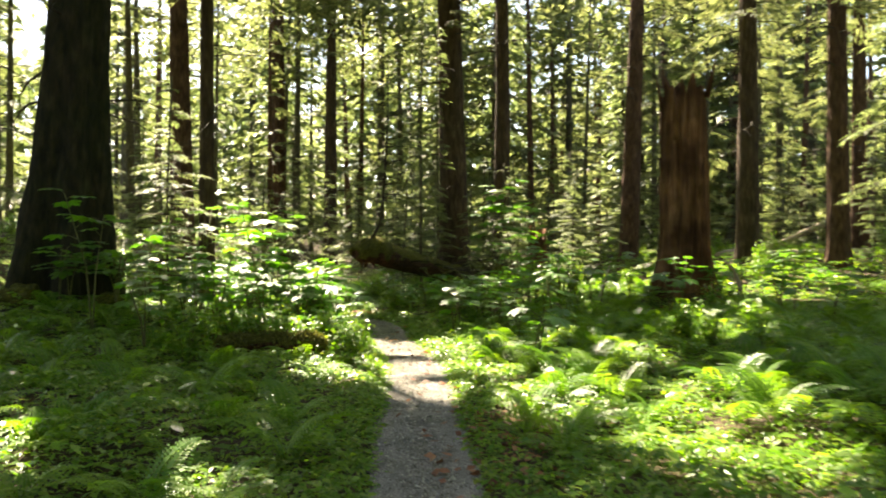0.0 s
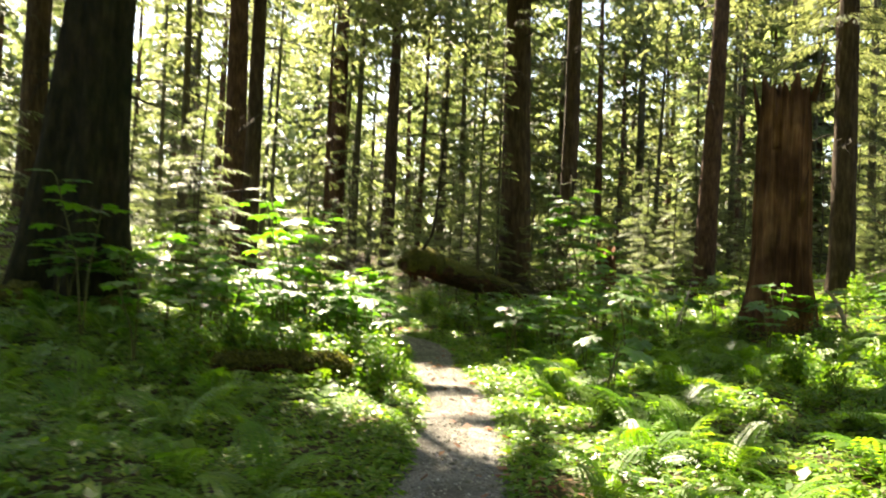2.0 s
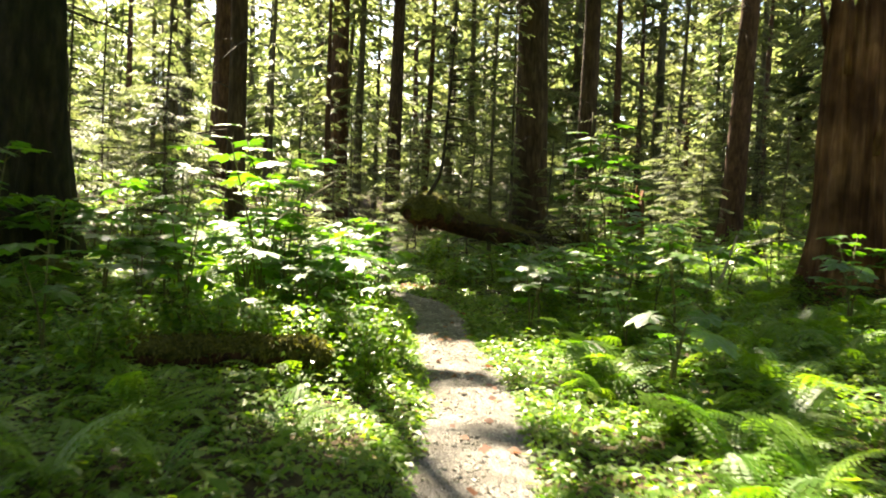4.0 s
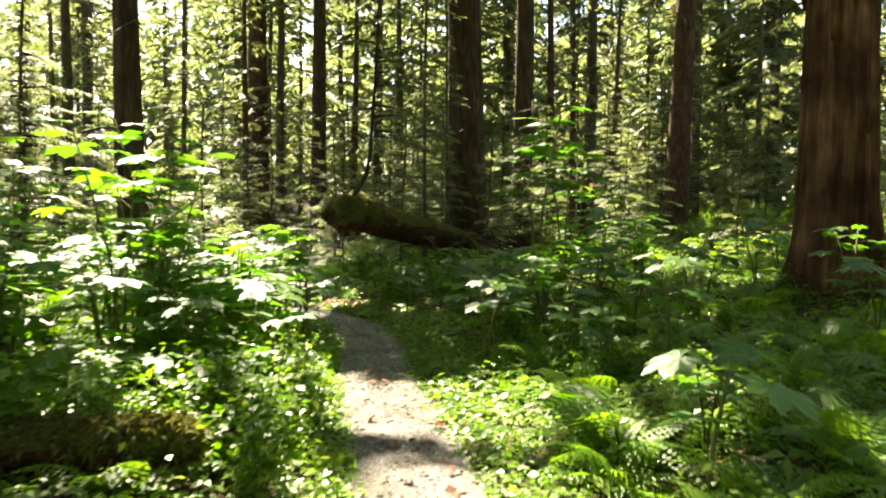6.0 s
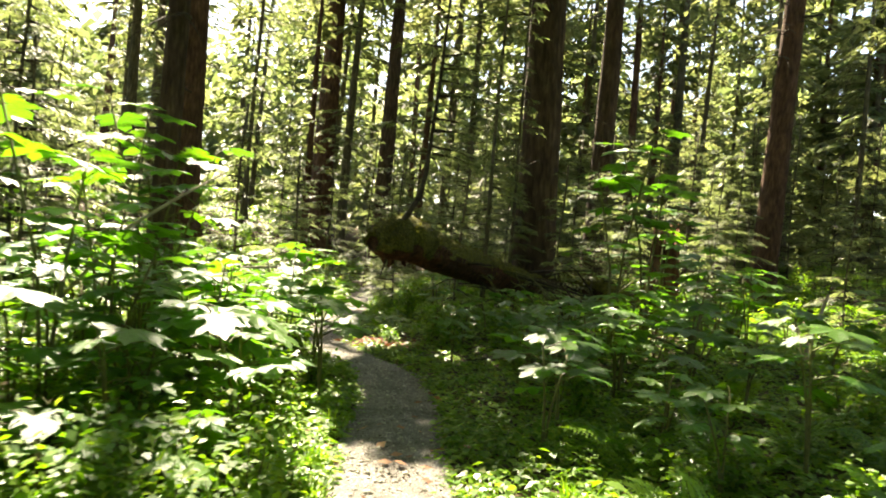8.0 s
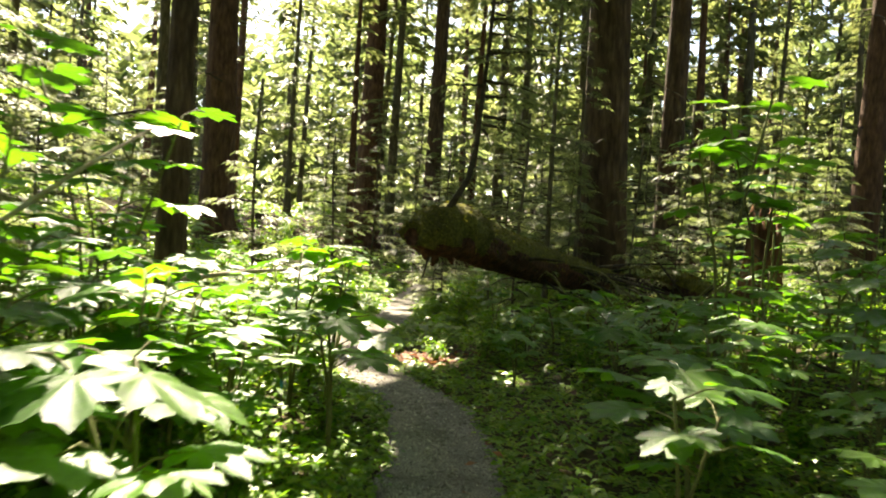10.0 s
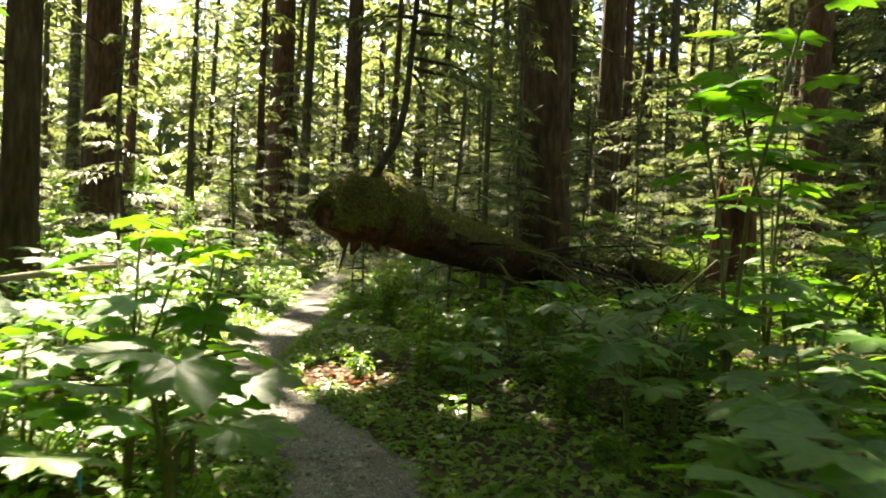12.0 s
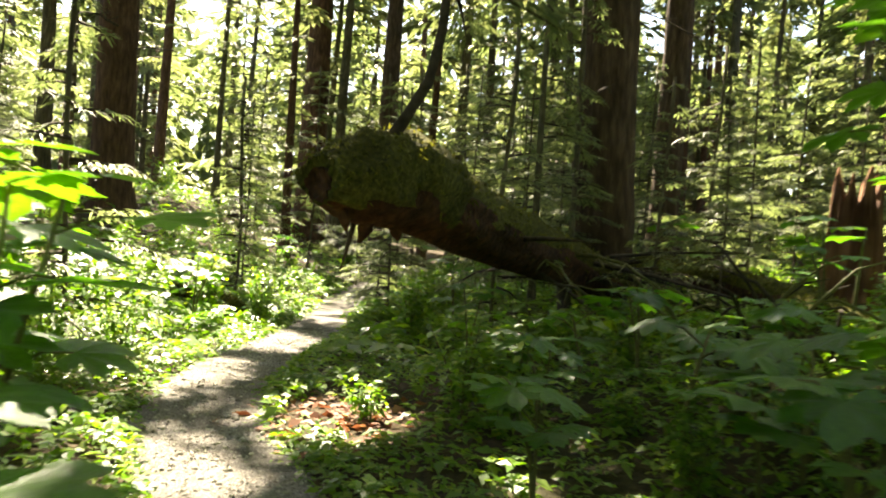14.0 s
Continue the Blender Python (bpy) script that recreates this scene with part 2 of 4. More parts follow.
gx, gy = spaced(-9, 9, 0.2, 900), spaced(-2, 32, 0.2, 900)
X, Y = np.meshgrid(gx, gy)
Z = lie(X, Y)
gv = np.stack([X, Y, Z], -1).reshape(-1, 3)
nx = len(gx)
gi = (np.arange(len(gy) - 1)[:, None] * nx + np.arange(nx - 1)).ravel()[:, None]
gm = blades("ground", gv, gi + np.array([0, 1, nx + 1, nx]), SOIL)
gm.polygons.foreach_set("use_smooth", [True] * len(gm.polygons))
tagged(new("ground", gm), "dark forest soil with moss and needle litter", "ground", kind="structure")


def along(step):
    out = []
    for (ax, ay), (bx, by) in zip(TRAIL[:-1], TRAIL[1:]):
        n = max(1, int(math.hypot(bx - ax, by - ay) / step))
        out += [(ax + (bx - ax) * i / n, ay + (by - ay) * i / n) for i in range(n)]
    p = np.array(out + [TRAIL[-1]])
    for _ in range(6):
        p[1:-1] = (p[:-2] + 2 * p[1:-1] + p[2:]) / 4
    return p


line = along(0.15)
tan = np.gradient(line, axis=0)
tan /= np.linalg.norm(tan, axis=1, keepdims=True)
nor = np.stack([tan[:, 1], -tan[:, 0]], 1)
rows = []
for i, (p, n) in enumerate(zip(line, nor)):
    wl = 0.53 + 0.12 * noise.noise((i * 0.21, 3, 0)) + 0.09 * noise.noise((i * 0.9, 8, 0))
    wr = 0.52 + 0.12 * noise.noise((i * 0.23, 30, 0)) + 0.09 * noise.noise((i * 0.8, 18, 0))
    for k in range(9):
        u = k / 4 - 1
        q = p + n * (u * (wr if u > 0 else wl))
        edge = abs(u) ** 4
        rows.append((q[0], q[1], 0.0 - 0.045 * edge + 0.012 * noise.noise((q[0] * 4, q[1] * 4, 0)) + 0.006 * noise.noise((q[0] * 14, q[1] * 14, 5)) - 0.02 * (1 - u * u)))
tm = mesh("trail", rows, [(i * 9 + k, i * 9 + k + 1, i * 9 + 10 + k, i * 9 + 9 + k) for i in range(len(line) - 1) for k in range(8)], GRAVEL)
tagged(new("trail", tm), "narrow trodden footpath of pale grey gravel", "path", kind="structure")

rng = np.random.default_rng(7)


def stones(name, xs, ys, sizes, base, material):
    """Many small uneven stones as one mesh."""
    n = len(xs)
    o = np.array([(1, 0, 0), (0, 1, 0), (-1, 0, 0), (0, -1, 0), (0, 0, 0.7), (0, 0, -0.5)], float)
    v = o[None] * (1 + 0.35 * rng.standard_normal((n, 6, 1)).clip(-1, 1)) * sizes[:, None, None]
    a = rng.uniform(0, 6.28, n)
    c, s = np.cos(a)[:, None], np.sin(a)[:, None]
    v = np.stack([v[..., 0] * c - v[..., 1] * s, v[..., 0] * s + v[..., 1] * c, v[..., 2]], -1) + np.stack([xs, ys, base], -1)[:, None]
    f = np.array([(0, 1, 4), (1, 2, 4), (2, 3, 4), (3, 0, 4), (1, 0, 5), (2, 1, 5), (3, 2, 5), (0, 3, 5)])
    return blades(name, v.reshape(-1, 3), (np.arange(n)[:, None, None] * 6 + f).reshape(-1, 3), material)


n = 22000
k = rng.integers(0, len(line), n * 2)
k = k[(line[k, 1] > 3.5) & (line[k, 1] < 26)][:n]
off = rng.normal(0, 0.22, len(k)).clip(-0.5, 0.5)
px, py = line[k, 0] + nor[k, 0] * off + rng.uniform(-.08, .08, len(k)), line[k, 1] + nor[k, 1] * off + rng.uniform(-.08, .08, len(k))
tagged(new("pebbles", stones("pebbles", px, py, rng.gamma(2.4, 0.0034, len(k)).clip(0.004, 0.03), np.full(len(k), -0.018), PEBBLE)), "loose grey pebbles strewn over the gravel path", "pebbles", kind="stuff")


# ---- trees ----
def trunk_mesh(name, h, r0, r1, flare, material, seg=24, rings=40, ridge=0.06, seed=0, lobes=5, sway=0.0, sink=0.4, decay=0.55):
    vs, fs = [], []
    for j in range(rings + 1):
        z = -sink + (h + sink) * (j / rings) ** 1.5
        k = max(z, 0) / h
        cx, cy = sway * math.sin(k * 5 + seed), sway * math.cos(k * 4 + seed * 2)
        for i in range(seg):
            w = 2 * math.pi * i / seg
            r = r0 + (r1 - r0) * k
            r += flare * math.exp(-max(z, 0) / decay) * (0.65 + 0.5 * math.cos(lobes * w + seed) + 0.3 * math.sin(2 * w + seed * 3))
            c, s = math.cos(w), math.sin(w)
            r *= 1 + ridge * (noise.noise((c * 5 + seed, s * 5, z * 0.9)) + 0.8 * noise.noise((c * 11, s * 11 + seed, z * 1.8)))
            vs.append((c * r + cx, s * r + cy, z))
    for j in range(rings):
        for i in range(seg):
            q = (i + 1) % seg
            fs.append((j * seg + i, j * seg + q, (j + 1) * seg + q, (j + 1) * seg + i))
    fs.append(tuple(range(rings * seg, (rings + 1) * seg)))
    return mesh(name, vs, fs, material)


def dead_limb(rnd, length, thick, kids=5):
    """A bare drooping branch with side twigs, growing along +x."""
    pts = [(length * t, 0.12 * length * math.sin(t * 3 + rnd.random()), length * (0.12 * t - 0.42 * t * t) + 0.03 * length * rnd.uniform(-1, 1) * t) for t in (0, .15, .35, .55, .75, 1)]
    out = [tube(pts, [thick * (1 - 0.85 * t) for t in (0, .15, .35, .55, .75, 1)], 5)]
    for _ in range(kids):
        i = rnd.randint(1, 4)
        p, l = Vector(pts[i]), length * rnd.uniform(0.18, 0.42)
        d = Vector((rnd.uniform(0.3, 1), rnd.choice((-1, 1)) * rnd.uniform(0.4, 1), rnd.uniform(-0.7, 0.15))).normalized()
        out.append(tube([p, p + d * l * 0.5 + Vector((0, 0, -0.02 * l)), p + d * l + Vector((0, 0, -0.18 * l))], [thick * 0.4, thick * 0.25, thick * 0.08], 4, False))
    return out


def boughs(seed, zlo, zhi, count, reach, droop, per, wide=0.06, long=0.34, top=17):
    """Foliage of a conifer: flat, drooping sprays of needles along each bough, and the boughs themselves."""
    g = np.random.default_rng(seed)
    fol, limb = [], []
    for i in range(count):
        z = zlo + (zhi - zlo) * (i + g.uniform(0, 1)) / count
        k = (z - zlo) / (zhi - zlo)
        L = reach * (1 - 0.85 * k) * g.uniform(0.6, 1.15) * (0.7 + 0.3 * min(1, k * 6))
        a = g.uniform(0, 2 * math.pi)
        out, perp = np.array([math.cos(a), math.sin(a), 0]), np.array([-math.sin(a), math.cos(a), 0])
        rise = g.uniform(0.0, 0.25)

        def at(t):
            t = np.asarray(t)[..., None]
            return out * (L * t) + np.array([0, 0, 1.0]) * (z + L * (rise * t - droop * t * t))
        q = at(np.array([0, 0.45, 1.0]))
        limb.append(tube([tuple(p) for p in q], [0.02 + 0.012 * L, 0.011 + 0.005 * L, 0.004], 3, False))
        high = 1.0 if z < top else 0.3
        nb = max(3, int(per * high * L / reach / 6))
        t = 0.12 + 0.88 * (np.arange(nb) + g.uniform(0, 1, nb)) / nb
        turn = np.where(np.arange(nb) % 2, 1.0, -1.0)
        W = 0.46 * L * (1.1 - t) * g.uniform(0.65, 1.15, nb)
        twig = unit(out * 0.6 + perp * (turn * g.uniform(0.6, 1.0, nb))[:, None] + np.stack([g.normal(0, .06, nb), g.normal(0, .06, nb), g.uniform(-0.32, 0.02, nb)], 1))
        flat = unit(np.array([0, 0, 1.0]) + out * 0.15 + g.normal(0, 0.17, (nb, 3)))
        for q in range(6):
            k6 = (q + g.uniform(0, 1, nb)) / 6
            base = at(t) + twig * (W * k6)[:, None] - np.array([0, 0, 1.0]) * (W * k6 * k6 * 0.2)[:, None]
            way = unit(twig + np.cross(flat, twig) * (0.0 if q == 5 else 0.75 if q % 2 else -0.75) + g.normal(0, 0.09, (nb, 3)))
            side = unit(np.cross(way, flat + g.normal(0, 0.12, (nb, 3))))
            fol.append((base, way, side, g.uniform(0.6, 1.2, nb) * long * (1.15 - 0.4 * k6) * (1.6 - 0.6 * high), g.uniform(0.6, 1.3, nb) * wide * (2.4 - 1.4 * high)))
    v, f = strips(*[np.concatenate([x[j] for x in fol]) for j in range(5)])
    return v, f, joined(limb)


FOREST = "trees of the forest"
SHAPE = {}


def conifer(label, seed, h, r, zlo, count, reach, droop, per, bark, needles, wide=0.06, long=0.34, flare=0.1, group=FOREST, name="conifer_tree", seg=14, rings=18, top=13):
    ob = thing(name, label, "tree", group)
    part("trunk", trunk_mesh("trunk", h, r, 0.03, flare, bark, seg, rings, 0.05, seed, 5, 0.06), ob)
    v, f, (lv, lf) = boughs(seed, zlo, h * 0.98, count, reach, droop, per, wide, long, top)
    part("crown", blades("crown", v, f, needles), ob)
    tagged(part("branchwork", mesh("branchwork", lv, lf, TWIG), ob), kind="stuff")
    SHAPE[ob] = (h, zlo, reach)
    return ob


CLEAR = []  # trees already standing: x, y


def stand(tree, x, y, turn=0.0, size=1.0, lean=(0.0, 0.0)):
    m = pose(x, y, gz(x, y) - 0.05, lean[0], lean[1], turn) @ Matrix.Scale(size, 4)
    CLEAR.append((x, y))
    return m


# openings left in the added overhead foliage, so that sunbeams reach the undergrowth (x, y, radius)
GAPS = [(1.3, 16.6, 0.3), (2.0, 18.2, 0.4), (-1.75, 11.7, 0.6), (-2.3, 12.6, 1.1), (3.8, 28.0, 1.2), (6.0, 31.5, 1.6), (7.5, 28.0, 1.4), (2.6, 20.2, 0.7), (0.4, 13.6, 0.45), (0.6, 14.6, 0.3), (-1.6, 10.8, 0.2), (-5.2, 21.5, 0.9), (-4.8, 15.0, 1.05), (5.0, 20.5, 0.9), (3.4, 21.9, 0.8), (-1.0, 19.9, 0.24), (0.9, 12.2, 0.25), (1.5, 11.6, 0.28), (1.1, 13.4, 0.22), (-2.9, 12.9, 0.9), (-9.5, 25.5, 3.0), (-1.4, 20.2, 0.36), (12.0, 27.0, 2.5), (3.1, 17.2, 0.4), (2.6, 21.2, 0.8), (4.2, 23.5, 1.3), (5.6, 26.0, 1.5), (-2.0, 16.4, 0.45), (1.0, 7.9, 0.55), (2.0, 5.9, 0.75), (-1.75, 5.0, 0.45), (-1.5, 13.2, 0.6), (-4.2, 16.2, 0.7), (-2.0, 12.0, 0.5), (-2.7, 12.6, 0.8), (-0.35, 9.4, 0.6), (-0.45, 11.2, 0.6), (1.2, 8.6, 0.75), (2.2, 6.4, 1.0), (2.8, 8.0, 0.75), (2.6, 10.6, 0.5), (-1.15, 10.3, 0.75), (-2.3, 13.6, 1.35), (-3.0, 5.7, 0.5), (0.6, 10.8, 0.65),
        (-3.6, 16.8, 1.35), (-6.2, 23.2, 1.9), (-0.8, 13.4, 0.75), (0.1, 12.8, 0.55), (2.0, 13.2, 0.5), (-5.4, 20.3, 1.4), (-3.1, 14.9, 1.05), (-4.2, 22.2, 1.0), (-4.1, 24.6, 0.9),
        (-2.05, 20.85, 0.5), (-2.65, 19.6, 0.45), (3.2, 25.6, 1.5), (9.5, 22.0, 1.8), (6.0, 15.5, 0.8), (-4.3, 18.6, 1.0), (4.6, 12.2, 0.7), (-8.5, 18.0, 1.4)]


def in_beam(p, shrink=1.0):
    """Which of the points p (N x 3, in the world) stand in the way of a sunbeam through one of the openings."""
    g = np.array(GAPS)
    q = p[:, :2] - np.array([SUN_DIR.x, SUN_DIR.y]) * ((p[:, 2:3] - 0.3) / SUN_DIR.z)
    d = np.hypot(q[:, None, 0] - g[:, 0], (q[:, None, 1] - g[:, 1]) * 0.8) / (g[:, 2] * shrink)
    return d.min(1) < 1


def shaded(x, y):
    g = np.array(GAPS)
    d = np.hypot((np.asarray(x)[:, None] - g[:, 0]), (np.asarray(y)[:, None] - g[:, 1]) * 0.8) / g[:, 2]
    return d.min(1) > 1


# the large trees beside the walk: x, y, radius, height, lean in degrees, root flare, bark
BIG = [(-6.65, 14.1, 0.56, 34, 2.4, 0.46, "o"), (-14.9, 26.0, 0.44, 32, 0.0, 0.25, "o"), (-11.5, 35.2, 0.54, 34, -1.1, 0.2, "r"), (-7.02, 23.75, 0.25, 27, 0.0, 0.14, "o"), (0.47, 30.0, 0.57, 36, -1.5, 0.25, "o"),
       (2.68, 36.8, 0.39, 13.4, 0.1, 0.15, "s"), (8.85, 38.0, 0.48, 33, 1.6, 0.2, "r"), (11.4, 30.0, 0.42, 33, 0.0, 0.15, "o"), (13.8, 28.0, 0.40, 32, 0.0, 0.2, "r"), (18.0, 34.5, 0.36, 30, 0.0, 0.15, "r"),
       (-10.7, 51.5, 0.68, 36, 0.0, 0.3, "r"), (-20.6, 86.0, 0.52, 36, 0.0, 0.2, "o"), (-7.0, 49.5, 0.46, 36, 0.0, 0.2, "o"), (14.9, 39.0, 0.3, 28, -1.0, 0.12, "r")]
# foliage added overhead, mostly unseen, to shade the ground; placed by its shadow
cn = 54000
cx, cy = rng.uniform(-14, 12, cn), rng.uniform(-4, 26.5, cn)
far = rng.integers(0, cn, cn // 22)
cx[far], cy[far] = rng.uniform(-2.5, 4, len(far)), rng.uniform(27, 33, len(far))
# a thinner layer of it farther on, to dim the middle distance
ahead = rng.uniform(0, 1, (7500, 2))
cx, cy = np.concatenate([cx, -16 + 34 * ahead[:, 0] ** 0.9]), np.concatenate([cy, 26.5 + 25 * ahead[:, 1]])
keep = shaded(cx, cy)
cx, cy = cx[keep], cy[keep]
cz = rng.uniform(13, 20, len(cx))
sd = np.array(SUN_DIR)
cp = np.stack([cx, cy, np.zeros(len(cx))], 1) + sd * (cz / sd[2])[:, None]
owner = np.argmin(np.stack([np.hypot(cp[:, 0] - b[0], cp[:, 1] - b[1]) + (999 if b[6] == "s" else 0) for b in BIG], 1), 1)
for i, (x, y, r, h, lean, flare, kind) in enumerate(BIG):
    rnd = random.Random(100 + i)
    near = i < 1
    words = {0: "massive dark spruce with moss at its flared base", 4: "thick straight dark conifer trunk beyond the fallen log", 5: "dark dead conifer trunk broken off at its top"}.get(i, "tall straight conifer with dark furrowed bark" if kind == "o" else "tall conifer with reddish brown flaking bark")
    z0 = gz(x, y) - 0.05
    ob = thing("conifer_tree", words, "tree", FOREST, pose(x - math.radians(lean), y, z0, 0, lean, 0))
    CLEAR.append((x, y))
    # the near spruce gets the bark with shade in its colour
    stem = part("trunk", trunk_mesh("trunk", h, r, r * 0.72 if kind == "s" else 0.05, flare, SHADED_MOSS_BARK if near else BARK_RED if kind == "r" else BARK, 72 if near else 36, 90 if near else 60, 0.07, i * 7.3, 6 if near else 5, 0.03, 0.4, 2.0 if near else 0.55), ob)
    for _ in range(7 if y < 45 else 4):
        z = rnd.uniform(3.0, 12.0)
        v, f = joined(dead_limb(rnd, rnd.uniform(1.2, 3.0), rnd.uniform(0.018, 0.035), 6))
        part("limb", mesh("limb", v, f, TWIG), stem, "bare drooping dead branch", pose(0, 0, z, 0, rnd.uniform(-15, 15), rnd.uniform(0, 360)) @ Matrix.Translation((r * 0.8, 0, 0)))
    if kind == "s":
        continue
    v, f, (lv, lf) = boughs(40 + i, 9.5 if i == 0 else 8.5 if y < 45 else 13, h * 0.98, 28 if i == 3 else 64, 3.4, 0.4, 150, 0.07, 0.42)
    # the added shading foliage nearest this tree is joined to its crown
    if (owner == i).any():
        sel = cp[owner == i] - np.array([x, y, z0])
        m = len(sel)
        way = unit(np.stack([rng.normal(0, 1, m), rng.normal(0, 1, m), rng.uniform(-0.5, 0.1, m)], 1))
        side = unit(np.cross(way, np.array([0, 0, 1.0]) + rng.normal(0, 0.3, (m, 3))))
        v2, f2 = strips(sel, way, side, rng.uniform(0.4, 0.8, m), rng.uniform(0.16, 0.3, m))
        v, f = np.concatenate([v, v2]), np.concatenate([f, f2 + len(v)])
    q = v.reshape(-1, 4, 3).mean(1)
    cl, sl = math.cos(math.radians(lean)), math.sin(math.radians(lean))
    clear = ~in_beam(np.stack([q[:, 0] * cl + q[:, 2] * sl + x - math.radians(lean), q[:, 1] + y, q[:, 2] * cl - q[:, 0] * sl + z0], 1))
    v = v.reshape(-1, 4, 3)[clear].reshape(-1, 3)
    kq = np.arange(len(v) // 4)[:, None] * 4
    part("crown", blades("crown", v, kq + np.array([0, 1, 2, 3]), NEEDLES), ob)
    tagged(part("branchwork", mesh("branchwork", lv, lf, TWIG), ob), kind="stuff")

# moss cushions on the roots of the massive spruce
for mx, my, mr in ((-7.0, 13.3, 0.35), (-5.55, 13.35, 0.22), (-7.35, 13.9, 0.3)):
    bm = bmesh.new()
    bmesh.ops.create_icosphere(bm, subdivisions=4, radius=mr)
    for q in bm.verts:
        q.co *= 1 + 0.25 * noise.noise(q.co * 5) + 0.1 * noise.noise(q.co * 16)
        q.co.z *= 0.7
    me = bpy.data.meshes.new("moss_cushion")
    bm.to_mesh(me)
    bm.free()
    me.materials.append(MOSS)
    tagged(new("moss_cushion", me), "soft green moss cushion over a spruce root", "moss", "moss cushions").location = (mx, my, gz(mx, my) + 0.1)

# forest behind: kinds that are repeated
KINDS = [conifer("slender conifer with sunlit drooping boughs", 11, 24, 0.19, 1.8, 52, 2.9, 0.36, 190, HAZE_BARK, NEEDLES, 0.06, 0.42),
         conifer("conifer with a long bare trunk and high boughs", 12, 27, 0.26, 4.0, 50, 3.2, 0.4, 190, BARK, NEEDLES, 0.06, 0.44),
         conifer("thin crowded conifer pole with sparse foliage", 13, 19, 0.10, 2.6, 36, 1.9, 0.34, 110, HAZE_BARK, NEEDLES_SOFT, 0.055, 0.36),
         conifer("conifer with reddish bark and open boughs", 14, 25, 0.24, 2.8, 48, 3.0, 0.38, 190, BARK_RED, NEEDLES_SOFT, 0.06, 0.42),
         conifer("young hemlock with soft layered light green sprays", 15, 7.5, 0.035, 0.5, 46, 2.2, 0.26, 200, HAZE_BARK, NEEDLES_SOFT, 0.034, 0.24, 0.02, "young hemlocks", "hemlock_sapling", 6, 10),
         conifer("small hemlock sapling with feathery sprays", 16, 4.2, 0.024, 0.3, 28, 1.3, 0.22, 100, HAZE_BARK, NEEDLES_SOFT, 0.03, 0.2, 0.01, "young hemlocks", "hemlock_sapling", 6, 10),
         conifer("distant conifer with dense sunlit drooping boughs", 17, 26, 0.2, 1.2, 56, 4.6, 0.34, 54, HAZE_BARK, NEEDLES_SOFT, 0.3, 1.0, top=18),
         conifer("distant tall conifer with full dark boughs", 18, 30, 0.27, 1.6, 56, 4.8, 0.36, 54, BARK_RED, NEEDLES, 0.3, 1.0, top=18),
         conifer("unseen conifer added behind the walk to block sky light", 19, 28, 0.25, 2.0, 56, 3.6, 0.42, 60, BARK, NEEDLES, 0.2, 0.7),
         conifer("tall grey-brown conifer pole bare below its high crown", 20, 33, 0.36, 8.0, 24, 3.0, 0.36, 60, HAZE_BARK, NEEDLES, 0.16, 0.7, 0.16, seg=16),
         conifer("tall brown conifer trunk with short high boughs", 21, 31, 0.33, 7.0, 24, 3.0, 0.4, 60, BARK_RED, NEEDLES, 0.16, 0.7, 0.16, seg=16)]
first = set()


def plant(i, x, y, turn, size, lean=(0, 0)):
    m = stand(KINDS[i], x, y, turn, size, lean)
    if i not in first:
        first.add(i)
        KINDS[i].matrix_basis = m
        return KINDS[i]
    return copy_thing(KINDS[i], m)


tr = random.Random(5)
# some that stand out: kind, x, y, size
for i, x, y, s in ((4, -6.6, 18.6, 0.62), (4, -8.4, 17.2, 1.0), (5, -5.0, 22.4, 0.9), (4, -0.3, 29.3, 0.9), (4, 2.5, 28.3, 0.95), (5, 0.9, 26.6, 0.9), (4, 4.4, 27.0, 0.8), (2, -13.3, 46.9, 1.25), (2, -5.4, 66, 2.2), (2, -0.75, 27.6, 0.45), (2, -0.2, 28.3, 0.4), (4, -3.6, 33.0, 1.0), (4, -6.2, 30.5, 0.8), (4, -5.2, 36.5, 1.2), (5, -5.6, 28.4, 1.0), (4, 1.6, 26.2, 0.75), (5, -1.2, 25.0, 1.0), (4, 5.0, 30.5, 0.9), (4, -9.3, 27.5, 0.9), (5, 7.3, 27.0, 1.0), (4, 9.6, 34.0, 1.0), (4, -14.0, 31.0, 1.1), (5, -10.0, 20.5, 0.9), (4, 3.6, 34.5, 0.9), (4, -1.0, 36.0, 1.1), (4, -8.3, 22.0, 0.95), (4, -10.4, 23.6, 1.2), (4, 6.6, 33.5, 1.1), (4, 11.8, 36.5, 1.2), (4, 16.5, 30.5, 1.1), (4, -2.9, 27.6, 0.8), (4, -0.9, 31.8, 1.05), (4, 1.7, 33.2, 1.15), (4, 5.6, 35.5, 1.25), (4, -7.6, 40.5, 1.4), (4, -4.4, 41.0, 1.5), (4, -1.6, 42.5, 1.5), (4, 3.0, 41.5, 1.5), (4, 7.2, 43.0, 1.5), (4, 11.0, 42.0, 1.4), (5, 2.2, 29.4, 1.2), (4, -10.6, 44.0, 1.5), (4, -15.8, 42.0, 1.3), (4, 13.6, 34.0, 1.2), (4, 0.9, 46.5, 1.7), (4, -6.0, 17.5, 1.12), (4, -7.5, 15.9, 1.15), (4, -3.4, 29.5, 0.9), (4, -8.9, 19.5, 1.2), (4, -9.8, 16.5, 1.3), (4, 0.4, 34.5, 1.2), (4, -2.4, 38.5, 1.3), (4, 5.2, 39.5, 1.4)):
    plant(i, x, y, tr.uniform(0, 360), s)


def free(x, y, gap):
    return all((x - a) ** 2 + (y - b) ** 2 > gap * gap for a, b in CLEAR)


